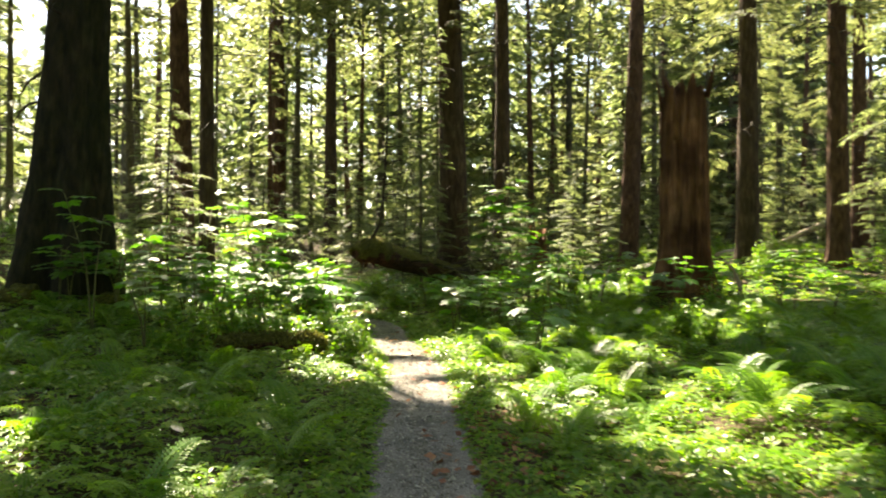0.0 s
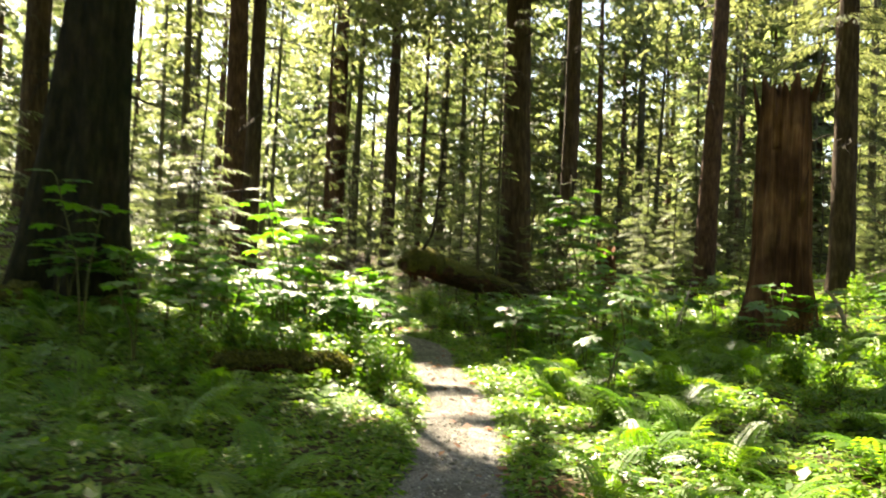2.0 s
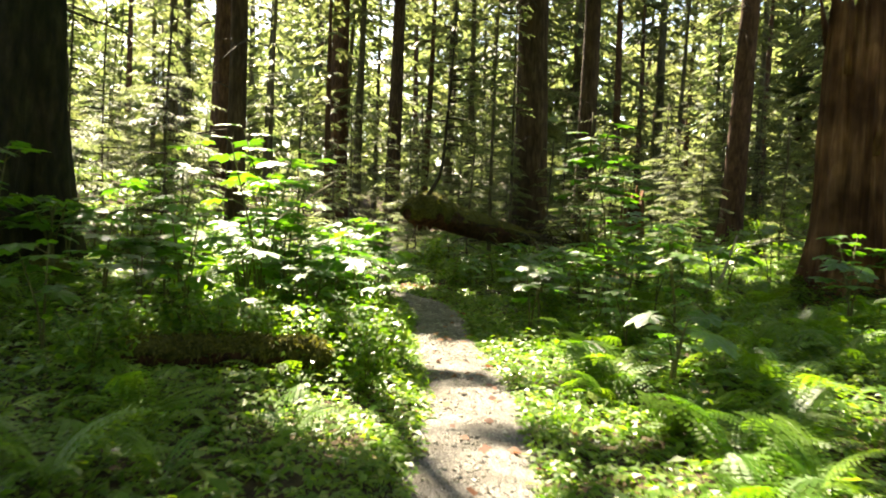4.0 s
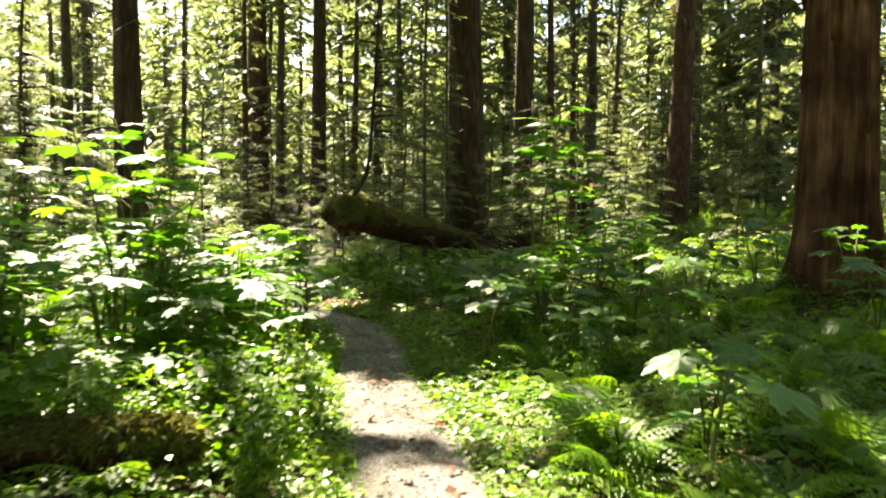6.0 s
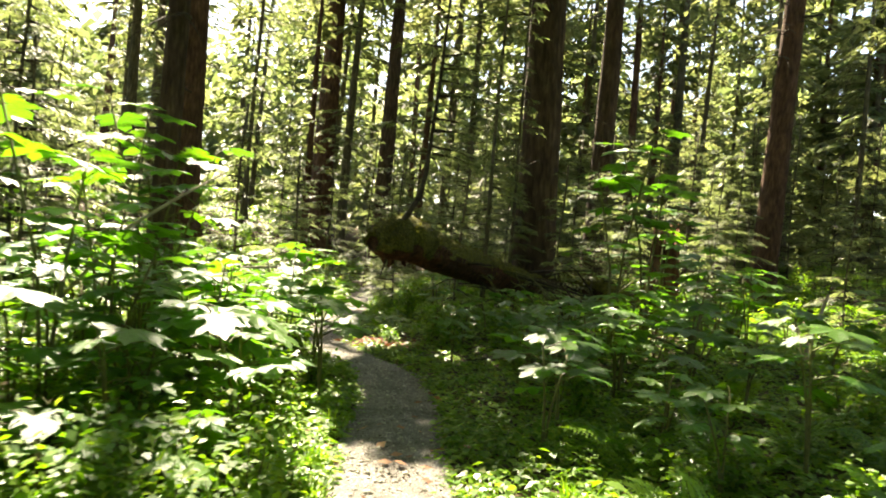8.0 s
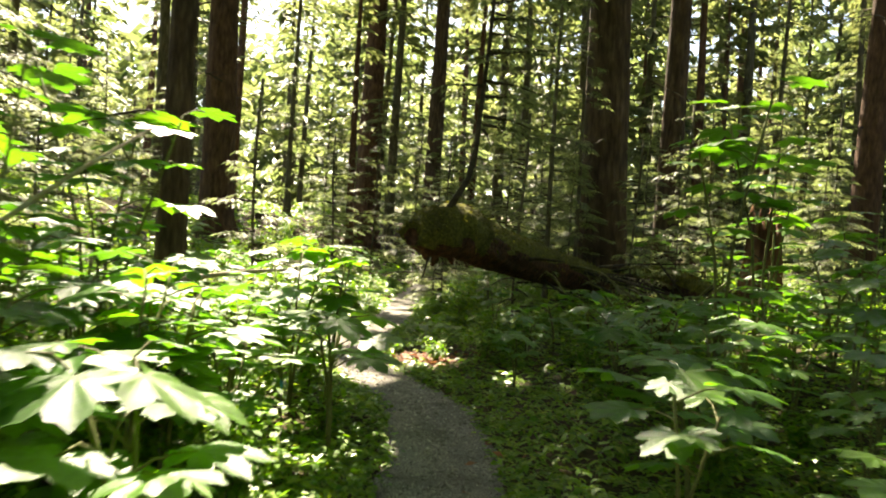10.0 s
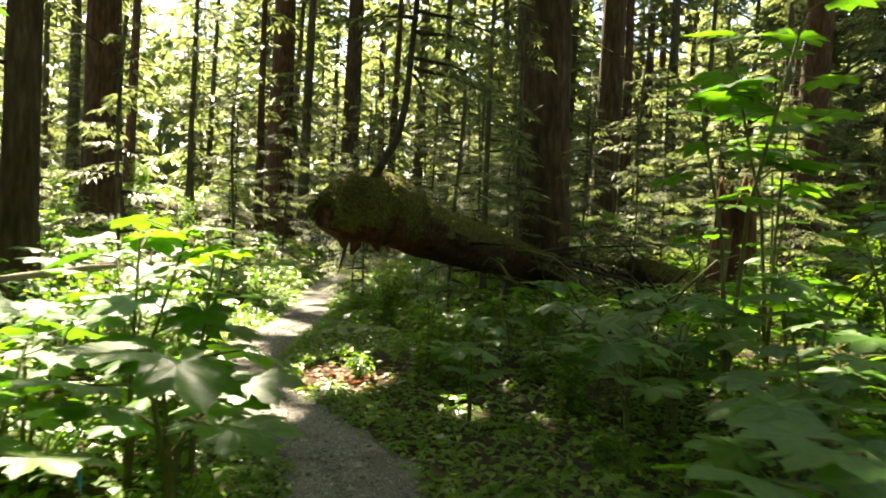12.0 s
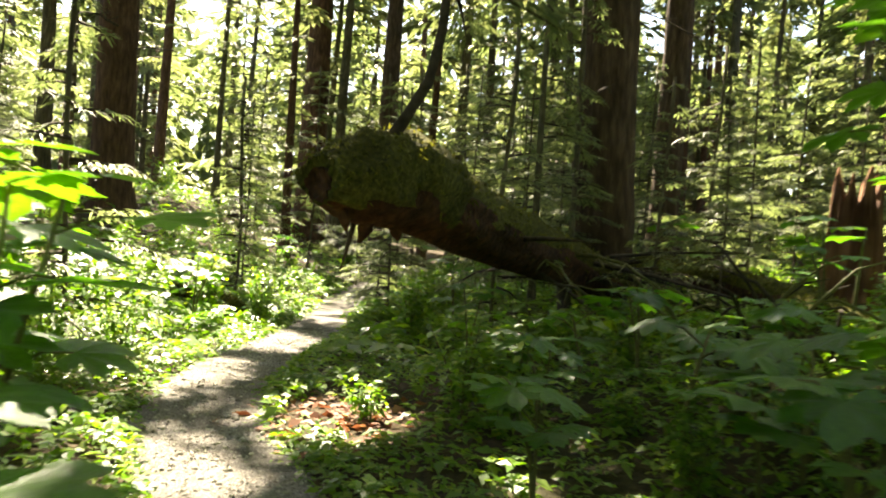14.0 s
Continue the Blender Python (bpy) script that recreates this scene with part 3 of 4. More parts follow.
def blocks(i, x, y, size):
    """Whether a tree of this kind would stand in a sunbeam."""
    h, zlo, reach = SHAPE[KINDS[i]]
    z = np.linspace(zlo, h * 0.95, 14) * size
    k = (z / size - zlo) / (h - zlo)
    R = reach * size * (1 - 0.85 * k) * 0.6
    ring = [np.stack([x + np.cos(w) * R * q, y + np.sin(w) * R * q, z], 1) for w in np.linspace(0, 6.28, 7)[:-1] for q in (0.2, 1.0)]
    return in_beam(np.concatenate(ring)).any()


def scatter(count, xr, yr, kinds, sizes, gap, trail=2.2):
    made = 0
    for _ in range(count * 30):
        if made == count:
            break
        x, y, i, size = tr.uniform(*xr), tr.uniform(*yr), tr.choice(kinds), tr.uniform(*sizes)
        if from_trail(x, y) > trail and free(x, y, gap) and not (-17 < x < -4 and 20 < y < 50) and not (-36 < x < -13 and 50 < y < 74) and not (y < 60 and blocks(i, x, y, size)):
            plant(i, x, y, tr.uniform(0, 360), size, (tr.uniform(-1.5, 1.5), tr.uniform(-1.5, 1.5)))
            made += 1


scatter(13, (-22, 28), (33, 50), (0, 0, 0, 0, 3), (0.85, 1.2), 3.0)
# tall trunks that stand out against the sunlit woods: kind, x, y, size
for i, x, y, s in ((9, -9.3, 51, 0.8), (10, -5.9, 56, 0.8), (9, -4.6, 58, 1.2), (9, -2.7, 52, 0.9), (10, 7.5, 55, 0.8), (9, 8.8, 56, 1.15), (10, 10.5, 67, 1.3), (9, 9.6, 68, 1.1), (9, 12.6, 48, 0.75), (10, 15.4, 57, 0.9), (9, 19.8, 47, 0.95), (10, 23.4, 52, 1.0), (9, -16.5, 43, 0.85), (10, -19.7, 55, 1.15), (9, -14.4, 36.7, 0.8), (10, -9.46, 43.9, 0.72), (9, -24.0, 60, 1.2), (10, -29.0, 62, 1.1), (9, 27.5, 60, 1.2), (10, 31.0, 58, 1.0), (9, 17.0, 62, 1.0), (10, 21.5, 68, 1.2), (9, -27.3, 84.6, 1.3), (10, 3.9, 62, 0.9), (9, 1.2, 66, 1.0)):
    plant(i, x, y, tr.uniform(0, 360), s, (tr.uniform(-1, 1), tr.uniform(-1, 1)))
scatter(23, (-40, 42), (54, 80), (6, 6, 7), (0.95, 1.25), 2.6)
scatter(22, (-60, 62), (76, 104), (6, 6, 7), (1.05, 1.4), 4.5)
scatter(8, (-34, -17), (2, 33), (6, 1, 3), (0.8, 1.1), 3.2)
scatter(16, (11, 32), (2, 33), (6, 1, 3, 7), (0.8, 1.1), 3.0)
scatter(46, (-26, 28), (31, 52), (4, 4, 4, 5), (0.9, 1.7), 1.6)
# unseen trees added behind the camera to keep sky light off the trunks
scatter(12, (-9, 9), (-10, -3), (8,), (0.8, 1.1), 2.6)
scatter(22, (-26, 26), (-28, -5), (8,), (0.9, 1.2), 3.2)
for i, x, y, s in ((6, 20.5, 62, 1.2), (7, 24, 66, 1.15), (6, 17.5, 70, 1.25), (6, 27, 58, 1.2)):
    plant(i, x, y, tr.uniform(0, 360), s)

# the closing edge of the woods, all round
wn_ = 88000
wa = rng.uniform(0, 2 * math.pi, wn_)
wr_ = rng.uniform(112, 135, wn_)
wz = rng.uniform(0, 1, wn_) ** 1.2 * (34 + 6 * np.sin(wa * 31) + 4 * np.sin(wa * 73 + 1)) + 0.3
wb = np.stack([np.cos(wa) * wr_, np.sin(wa) * wr_ + 25, wz], 1)
ww = unit(np.stack([rng.normal(0, 1, wn_), rng.normal(0, 1, wn_), rng.uniform(-0.9, 0.2, wn_)], 1))
v, f = strips(wb, ww, unit(np.cross(ww, rng.normal(0, 1, (wn_, 3)))), rng.uniform(1.5, 3.2, wn_), rng.uniform(1.0, 1.9, wn_))
tagged(new("far_woods", blades("far_woods", v, f, NEEDLES_SOFT)), "distant sunlit green woods closing the view", "woods", kind="stuff")


# ---- broken stump and fallen wood ----
def snag(name, label, x, y, r, h, peaks, seed, material, seg=72, rings=56, flare=0.36):
    """A broken standing trunk: fluted sides and a jagged, hollow top."""
    vs, fs = [], []
    for j in range(rings + 1):
        for i in range(seg):
            w = 2 * math.pi * i / seg
            c, s = math.cos(w), math.sin(w)
            top = h * (1 - peaks * (0.5 + 0.5 * noise.noise((c * 2.2 + seed, s * 2.2, 1)))) + 0.22 * noise.noise((c * 14, s * 14, seed)) * h * 0.16
            z = -0.3 + (top + 0.3) * j / rings
            q = r * (1.0 - 0.26 * z / h) + flare * math.exp(-max(z, 0) / 0.7) * (0.7 + 0.5 * math.cos(5 * w + seed))
            flute = abs(noise.noise((c * 6 + seed, s * 6, z * 0.16))) * 0.5 + abs(noise.noise((c * 15, s * 15 + seed, z * 0.3))) * 0.22
            q *= 1.12 - flute
            vs.append((c * q, s * q, z))
    for j in range(rings):
        for i in range(seg):
            k = (i + 1) % seg
            fs.append((j * seg + i, j * seg + k, (j + 1) * seg + k, (j + 1) * seg + i))
    n0 = len(vs)
    for d, z in ((0.55, -0.35), (0.2, -0.9)):
        for i in range(seg):
            a = vs[rings * seg + i]
            vs.append((a[0] * d, a[1] * d, a[2] + z))
    for a0, b0 in ((rings * seg, n0), (n0, n0 + seg)):
        for i in range(seg):
            k = (i + 1) % seg
            fs.append((a0 + i, a0 + k, b0 + k, b0 + i))
    fs.append(tuple(range(n0 + seg, n0 + 2 * seg)))
    ob = thing(name, label, "stump", "", pose(x, y, gz(x, y) - 0.05))
    part("trunk", mesh("trunk", vs, fs, material), ob)
    return ob


stump = snag("broken_stump", "tall broken rotten stump with reddish splintered wood", 5.53, 18.35, 0.57, 5.8, 0.32, 3.0, DEADWOOD, flare=0.2)
rnd = random.Random(3)
for a, z0, l in ((-1.2, 2.3, 0.9), (0.3, 2.1, 1.1), (2.4, 4.2, 1.0), (-2.2, 3.6, 1.2), (-0.5, 4.6, 0.9)):
    c, s = math.cos(a), math.sin(a)
    v, f = tube([(c * 0.5, s * 0.5, z0), (c * 0.6, s * 0.6, z0 + l * 0.5), (c * 0.7, s * 0.7, z0 + l)], [0.07, 0.05, 0.008], 5)
    part("splinter", mesh("splinter", v, f, DEADWOOD), stump)
low = snag("rotten_stump", "low rotten red stump with splintered top in sunlight", 3.05, 25.75, 0.31, 2.6, 0.55, 9.0, DEADWOOD, 48, 30, 0.2)


def mossy_log(name, label, pts, radii, seed, moss=True, seg=40, hollow=True):
    """A fallen trunk: rough round sides, a broken end, moss laid over its upper side."""
    P = [Vector(p) for p in pts]
    n = 56
    ring, cover = [], []
    up = Vector((0, 0, 1))
    for j in range(n + 1):
        k = j / n * (len(P) - 1)
        i = min(int(k), len(P) - 2)
        t = k - i
        p, r = P[i].lerp(P[i + 1], t), radii[i] * (1 - t) + radii[i + 1] * t
        d = (P[i + 1] - P[i]).normalized()
        a = d.cross(up).normalized()
        b = a.cross(d)
        for m in range(seg):
            w = 2 * math.pi * m / seg
            e = a * math.cos(w) + b * math.sin(w)
            q = (1.0 if j > 5 else 0.45 + 0.11 * j) + 0.14 * noise.noise((e.x * 3 + seed, e.y * 3 + k * 2, e.z * 3)) + 0.07 * noise.noise((e.x * 9, k * 6 + seed, e.z * 9))
            jag = -d * 0.03 * abs(noise.noise((e.x * 4, e.y * 4, e.z * 4 + seed))) * (1 if j == 0 else 0)
            ring.append(p + e * r * q + jag)
            th = max(0.0, math.sin(w) + (0.45 if j < 15 else 0.0) + 0.6 * max(0, 1 - j / 7) + 0.6 * noise.noise((e.x * 2 + k * 2.5, seed, e.z * 2)))
            lump = (0.75 if j < 15 else 0.1) + 0.8 * noise.noise((k * 5 + seed, math.cos(w) * 2.5, 4)) + 0.5 * noise.noise((k * 14, math.cos(w) * 7, seed))
            cover.append(p + e * r * q * 0.985 + (e * 0.75 + up * 0.3) * (min(1.0, th * 1.5) * (0.05 + 0.10 * max(0.0, lump)) * r / 0.4 - (0.02 if th < 0.05 else 0)))
    fs = [(j * seg + m, j * seg + (m + 1) % seg, (j + 1) * seg + (m + 1) % seg, (j + 1) * seg + m) for j in range(n) for m in range(seg)]
    ends = []
    if hollow:
        k0 = len(ring)
        c = sum(ring[:seg], Vector()) / seg
        d = (P[1] - P[0]).normalized()
        for s_, dd in ((0.72, 0.12), (0.45, 0.45)):
            for m in range(seg):
                ring.append(c + (ring[m] - c) * s_ + d * dd)
        ends = [(m, k0 + m, k0 + (m + 1) % seg, (m + 1) % seg) for m in range(seg)] + [(k0 + m, k0 + seg + m, k0 + seg + (m + 1) % seg, k0 + (m + 1) % seg) for m in range(seg)] + [tuple(range(k0 + seg, k0 + 2 * seg))]
    else:
        ends = [tuple(range(seg))]
    ends.append(tuple(range(n * seg, (n + 1) * seg))[::-1])
    ob = thing(name, label, "log")
    part("trunk", mesh("trunk", ring, fs + ends, LOGWOOD if moss else PALE_WOOD), ob)
    if moss:
        part("moss", mesh("moss", cover, fs + [tuple(range(seg))], MOSS), ob, "thick green moss coat")
        g = np.random.default_rng(int(seed * 10))
        pick = g.integers(0, len(cover), 7000)
        c = np.array([tuple(p) for p in cover])[pick] + g.normal(0, 0.012, (len(pick), 3))
        keep_ = np.sin(2 * np.pi * (pick % seg) / seg) > g.uniform(-0.7, 0.5, len(pick))
        c = c[keep_]
        w_ = unit(g.normal(0, 1, c.shape) + np.array([0, 0, 0.2]))
        v, f = strips(c, w_, unit(np.cross(w_, g.normal(0, 1, c.shape))), g.uniform(0.03, 0.08, len(c)), g.uniform(0.012, 0.025, len(c)), 0.5)
        tagged(part("moss_fringe", blades("moss_fringe", v, f, MOSS_TUFT), ob), kind="stuff")
    return ob


LOG = [(-2.26, 20.6, 1.52), (-1.85, 21.4, 1.60), (-1.3, 23.2, 1.36), (-0.55, 25.6, 1.12), (0.2, 27.6, 0.86), (0.7, 28.9, 0.68)]
log = mossy_log("fallen_log", "fallen mossy log with its broken end raised over the ground", LOG, [0.24, 0.31, 0.30, 0.29, 0.30, 0.32], 2.0, True, 40, False)
rnd = random.Random(8)
for px_, py_, pz_, dx, dy, dz, l, th in ((-2.1, 21.0, 1.3, -0.2, 0.1, -1, 0.3, 0.022), (-0.35, 26.2, 0.8, 0.1, -0.2, -1, 0.75, 0.11), (-1.0, 23.4, 1.3, 0.9, -0.6, 0.15, 0.9, 0.03), (0.1, 26.4, 0.9, 0.7, -0.9, -0.2, 2.2, 0.04), (0.0, 26.0, 1.1, 0.9, -0.8, -0.05, 2.4, 0.035), (0.3, 27.0, 1.2, 0.8, -0.5, 0.2, 1.9, 0.03), (-0.8, 24.6, 1.0, 0.9, -0.7, -0.35, 1.6, 0.028)):
    p, d = Vector((px_, py_, pz_)), Vector((dx, dy, dz)).normalized()
    bend = Vector((rnd.uniform(-.2, .2), rnd.uniform(-.2, .2), -0.12)) * l
    v, f = tube([p, p + d * l * 0.35 + bend * 0.2, p + d * l * 0.7 + bend * 0.6, p + d * l + bend], [th, th * 0.8, th * 0.55, th * 0.25], 6)
    part("branch_stub", mesh("branch_stub", v, f, TWIG), log, "dark broken branch stub")

for px_, py_, pz_, turn, tilt, l, th in ((0.45, 28.0, 1.0, -50, 8, 2.6, 0.035), (0.1, 27.0, 1.05, -35, 2, 2.9, 0.04), (-0.1, 26.3, 1.15, -62, 12, 2.2, 0.03), (-0.4, 25.4, 1.2, -40, 6, 2.0, 0.03), (0.3, 27.4, 0.8, -75, 20, 1.9, 0.028), (0.6, 28.6, 1.1, -20, -8, 2.8, 0.04), (-0.9, 24.3, 1.15, -55, 14, 1.3, 0.022), (0.0, 26.6, 0.95, -15, 4, 2.6, 0.032), (0.5, 28.2, 0.9, -85, 16, 2.0, 0.03)):
    wood = STEM if th < 0.031 else TWIG
    pieces = dead_limb(rnd, l, th, 9)
    limb = part("limb", mesh("limb", *pieces[0], wood), log, "drooping dead limb with bare twigs", pose(px_, py_, pz_, 0, tilt, turn))
    for v, f in pieces[1:]:
        part("twig", mesh("twig", v, f, wood), limb)
for px_, py_, pz_, l, th in ((-2.16, 20.75, 1.36, 0.12, 0.05), (-2.02, 21.0, 1.33, 0.16, 0.07), (-1.9, 21.3, 1.3, 0.1, 0.06)):
    e = Vector((rnd.uniform(-0.08, 0.08), rnd.uniform(-0.05, 0.05), -l))
    v, f = tube([(px_, py_, pz_ + 0.08), Vector((px_, py_, pz_)) + e * 0.5 + Vector((0.02, 0, 0)), Vector((px_, py_, pz_)) + e], [th, th * 0.8, th * 0.2], 6)
    part("splinter", mesh("splinter", v, f, LOGWOOD), log, "splinter of reddish rotten wood")

# hemlock that grows on the log
sap = thing("hemlock_sapling", "curved hemlock sapling rooted on the mossy log", "tree", "young hemlocks", pose(-1.92, 21.15, 1.94))
cv = [(0, 0, -0.05), (0.10, 0, 0.12), (0.24, 0.02, 0.38), (0.31, 0.03, 0.75), (0.34, 0.05, 1.3), (0.40, 0.05, 2.2), (0.45, 0.0, 3.4), (0.45, 0.0, 5.2)]
part("trunk", mesh("trunk", *tube(cv, [0.05, 0.042, 0.038, 0.034, 0.03, 0.026, 0.018, 0.005], 8), TWIG), sap)
v, f, (lv, lf) = boughs(77, 0.9, 5.1, 30, 1.3, 0.2, 95, 0.035, 0.2)
part("crown", blades("crown", v + np.array([0.38, 0.03, 0]), f, NEEDLES_SOFT), sap)
tagged(part("branchwork", mesh("branchwork", lv + np.array([0.38, 0.03, 0]), lf, TWIG), sap), kind="stuff")

mossy_log("mossy_log", "thin mossy log lying across the brush", [(1.0, 29.4, 1.05), (1.7, 27.0, 1.0), (2.3, 24.6, 0.78), (2.7, 23.2, 0.5)], [0.2, 0.19, 0.17, 0.12], 5.0, True, 24)
mossy_log("mossy_log", "dark mossy branch lying beyond the path", [(-4.7, 26.3, gz(-4.7, 26.3) + 0.14), (-6.0, 26.8, gz(-6, 26.8) + 0.16), (-7.8, 27.5, gz(-7.8, 27.5) + 0.12)], [0.1, 0.12, 0.1], 15.0, True, 16)
mossy_log("mossy_log", "short rotten mossy log beside the path", [(-1.62, 11.0, gz(-1.62, 11.0) + 0.24), (-2.3, 10.75, gz(-2.3, 10.75) + 0.17), (-3.2, 10.4, gz(-3.2, 10.4) + 0.08)], [0.13, 0.14, 0.13], 8.0, True, 22)
mossy_log("pale_log", "pale bare fallen trunk lying on the forest floor", [(12.0, 31.6, gz(12, 31.6) + 0.16), (14, 32.2, gz(14, 32.2) + 0.18), (17.5, 33, gz(17.5, 33) + 0.2)], [0.16, 0.18, 0.18], 11.0, False, 16, False)
mossy_log("pale_log", "grey leaning fallen trunk propped on other trees", [(11.2, 33.0, gz(11.2, 33) + 0.2), (14.0, 33.6, 1.9), (17.0, 34.2, 3.2)], [0.15, 0.14, 0.12], 12.0, False, 16, False)


def stick(label, pts, radii, material, name="dead_branch"):
    v, f = tube(pts, radii, 7)
    return tagged(new(name, mesh(name, v, f, material)), label, "branch", "fallen branches")


stick("long thin grey branch arching low over the herbs", [(-7.0, 20.4, 0.3), (-6.2, 20.0, 0.55), (-5.3, 19.7, 0.74), (-4.4, 19.35, 0.92), (-3.7, 19.15, 1.04), (-3.15, 19.1, 1.1)], [0.03, 0.035, 0.033, 0.03, 0.022, 0.01], PALE_WOOD)
stick("thin pale stick rising out of the shrubs", [(-3.5, 14.4, 0.9), (-3.1, 14.5, 1.45), (-2.75, 14.57, 1.72), (-2.42, 14.62, 1.94)], [0.016, 0.014, 0.012, 0.006], PALE_WOOD)
stick("pale broken stick leaning in the undergrowth", [(3.85, 19.85, gz(3.85, 19.85) - 0.05), (4.0, 19.9, 0.8), (4.2, 20.0, 1.38)], [0.035, 0.03, 0.02], PALE_WOOD)
stick("pale curved dead branch beside the broken stump", [(7.05, 18.9, gz(7.05, 18.9) - 0.05), (7.0, 18.85, 0.85), (6.8, 18.75, 1.2), (6.55, 18.65, 1.42)], [0.05, 0.05, 0.045, 0.02], PALE_WOOD)
stick("dry stick lying beside the path", [(1.2, 18.9, 0.75), (1.8, 19.0, 0.62), (2.5, 18.9, 0.4), (3.0, 18.8, gz(3.0, 18.8))], [0.012, 0.016, 0.018, 0.02], TWIG)

rnd = random.Random(90)
for _ in range(34):
    x, y = rnd.uniform(0.2, 3.2), rnd.uniform(21.6, 25.0)
    p = Vector((x, y, gz(x, y) - 0.03))
    d = Vector((rnd.uniform(-1, 1), rnd.uniform(-0.8, 0.2), rnd.uniform(0.15, 0.9))).normalized() * rnd.uniform(0.7, 1.6)
    sag = Vector((0, 0, -0.25)) * d.length
    stick("bare brown twiggy branch tangled over the mound", [p, p + d * 0.35 - sag * 0.2, p + d * 0.7 - sag * 0.1, p + d + sag * 0.5], [0.022, 0.018, 0.013, 0.005], STEM if rnd.random() < 0.4 else TWIG)

# dry brush at the foot of the stump
pieces = []
rnd = random.Random(21)
for _ in range(150):
    x, y = rnd.gauss(5.6, 0.75), rnd.gauss(17.5, 0.35)
    z = gz(x, y) + rnd.uniform(0.02, 0.3)
    d = Vector((rnd.uniform(-1, 1), rnd.uniform(-1, 1), rnd.uniform(-0.5, 0.6))) * rnd.uniform(0.15, 0.45)
    pieces.append(tube([(x, y, z), Vector((x, y, z)) + d * 0.5 + Vector((0, 0, 0.03)), Vector((x, y, z)) + d], [0.008, 0.006, 0.003], 4, False))
tagged(new("dry_brush", mesh("dry_brush", *joined(pieces), TWIG)), "dry brown twigs heaped at the stump's foot", "brush", kind="stuff")


# ---- undergrowth ----
def palmate(seed, cup):
    """A broad maple-like leaf of unit radius, petiole at the origin, tip along +y."""
    g = random.Random(seed)
    lobes = (0.62, 0.78, 0.95, 1.05, 0.95, 0.78, 0.62)
    m = 43
    outer, inner = [], []
    for i in range(m):
        u = i / (m - 1)
        w = radians(-152 + 304 * u)
        p = u * 7
        k = min(int(p), 6)
        s = abs(p - k - 0.5) * 2
        R = lobes[k] * (1 - 0.30 * s ** 1.3) + 0.035 * (1 if i % 2 else -1) + g.uniform(-.02, .02)
        for ring, q in ((inner, 0.5), (outer, 1.0)):
            r = R * q
            z = -cup * r * r + 0.06 * (s - 0.5) * q + 0.05 * math.sin(w * 2 + seed) * r
            ring.append((math.sin(w) * r, math.cos(w) * r, z))
    vs = [(0, 0, 0)] + inner + outer
    fs = [(0, 1 + i + 1, 1 + i) for i in range(m - 1)] + [(1 + i, 2 + i, 2 + i + m, 1 + i + m) for i in range(m - 1)]
    return mesh("leaf", vs, fs, BROADLEAF)


LEAVES = [palmate(s, c) for s, c in ((1, 0.06), (2, 0.12), (3, 0.17), (4, 0.02))]
CLUBS = "broad-leaved shrubs"


def club(seed, h, leaf, canes, count, label):
    """A shrub of upright canes with wide horizontal palmate leaves on long stalks."""
    g = random.Random(seed)
    ob = thing("broadleaf_shrub", label, "shrub", CLUBS)
    for c in range(canes):
        a = g.uniform(0, 6.28)
        sp = g.uniform(0.05, 0.28) * h
        hc = h * g.uniform(0.75, 1.0)
        tip = Vector((math.cos(a) * sp, math.sin(a) * sp, hc))
        mid = Vector((tip.x * 0.25, tip.y * 0.25, hc * 0.5))
        tubes = [tube([(0, 0, -0.1), mid * 0.5 + Vector((0, 0, 0.02)), mid, tip], [0.016, 0.014, 0.012, 0.008], 6)]
        spots = []
        for i in range(count):
            t = 1 - 0.55 * (i / count) ** 1.3
            p = mid.lerp(tip, max(0, (t - 0.45) / 0.55))
            b = a + i * 2.4 + g.uniform(-.4, .4)
            l = leaf * g.uniform(0.7, 1.25) * (0.55 if i == 0 else 1.0)
            out = Vector((math.cos(b), math.sin(b), g.uniform(0.1, 0.55))).normalized()
            e = p + out * l
            tubes.append(tube([p, p + out * l * 0.5 + Vector((0, 0, 0.03)), e], [0.006, 0.005, 0.004], 5, False))
            spots.append((e, b, leaf * g.uniform(0.65, 1.1) * (0.75 if i == 0 else 1.0)))
        cane = part("cane", mesh("cane", *joined(tubes), STEM), ob)
        for e, b, s in spots:
            part("leaf", g.choice(LEAVES), cane, "", Matrix.Translation(e) @ Euler((radians(g.uniform(-20, 10)), radians(g.uniform(-11, 11)), b - math.pi / 2)).to_matrix().to_4x4() @ Matrix.Scale(s, 4))
    return ob


CLUB_KINDS = [club(31, 1.7, 0.27, 2, 6, "tall shrub with broad flat maple-like green leaves"),
              club(32, 1.25, 0.26, 2, 5, "shrub with broad flat maple-like green leaves"),
              club(33, 0.85, 0.24, 2, 5, "low shrub with wide lobed green leaves"),
              club(34, 2.3, 0.28, 2, 7, "very tall shrub with broad leaves held flat"),
              club(35, 0.6, 0.22, 1, 5, "single low cane with wide lobed leaves")]
used = set()


def put(kinds, used_, i, x, y, turn, size, z=None):
    m = pose(x, y, (gz(x, y) if z is None else z) - 0.02, 0, 0, turn) @ Matrix.Scale(size, 4)
    if i not in used_:
        used_.add(i)
        kinds[i].matrix_basis = m
        return kinds[i]
    return copy_thing(kinds[i], m)


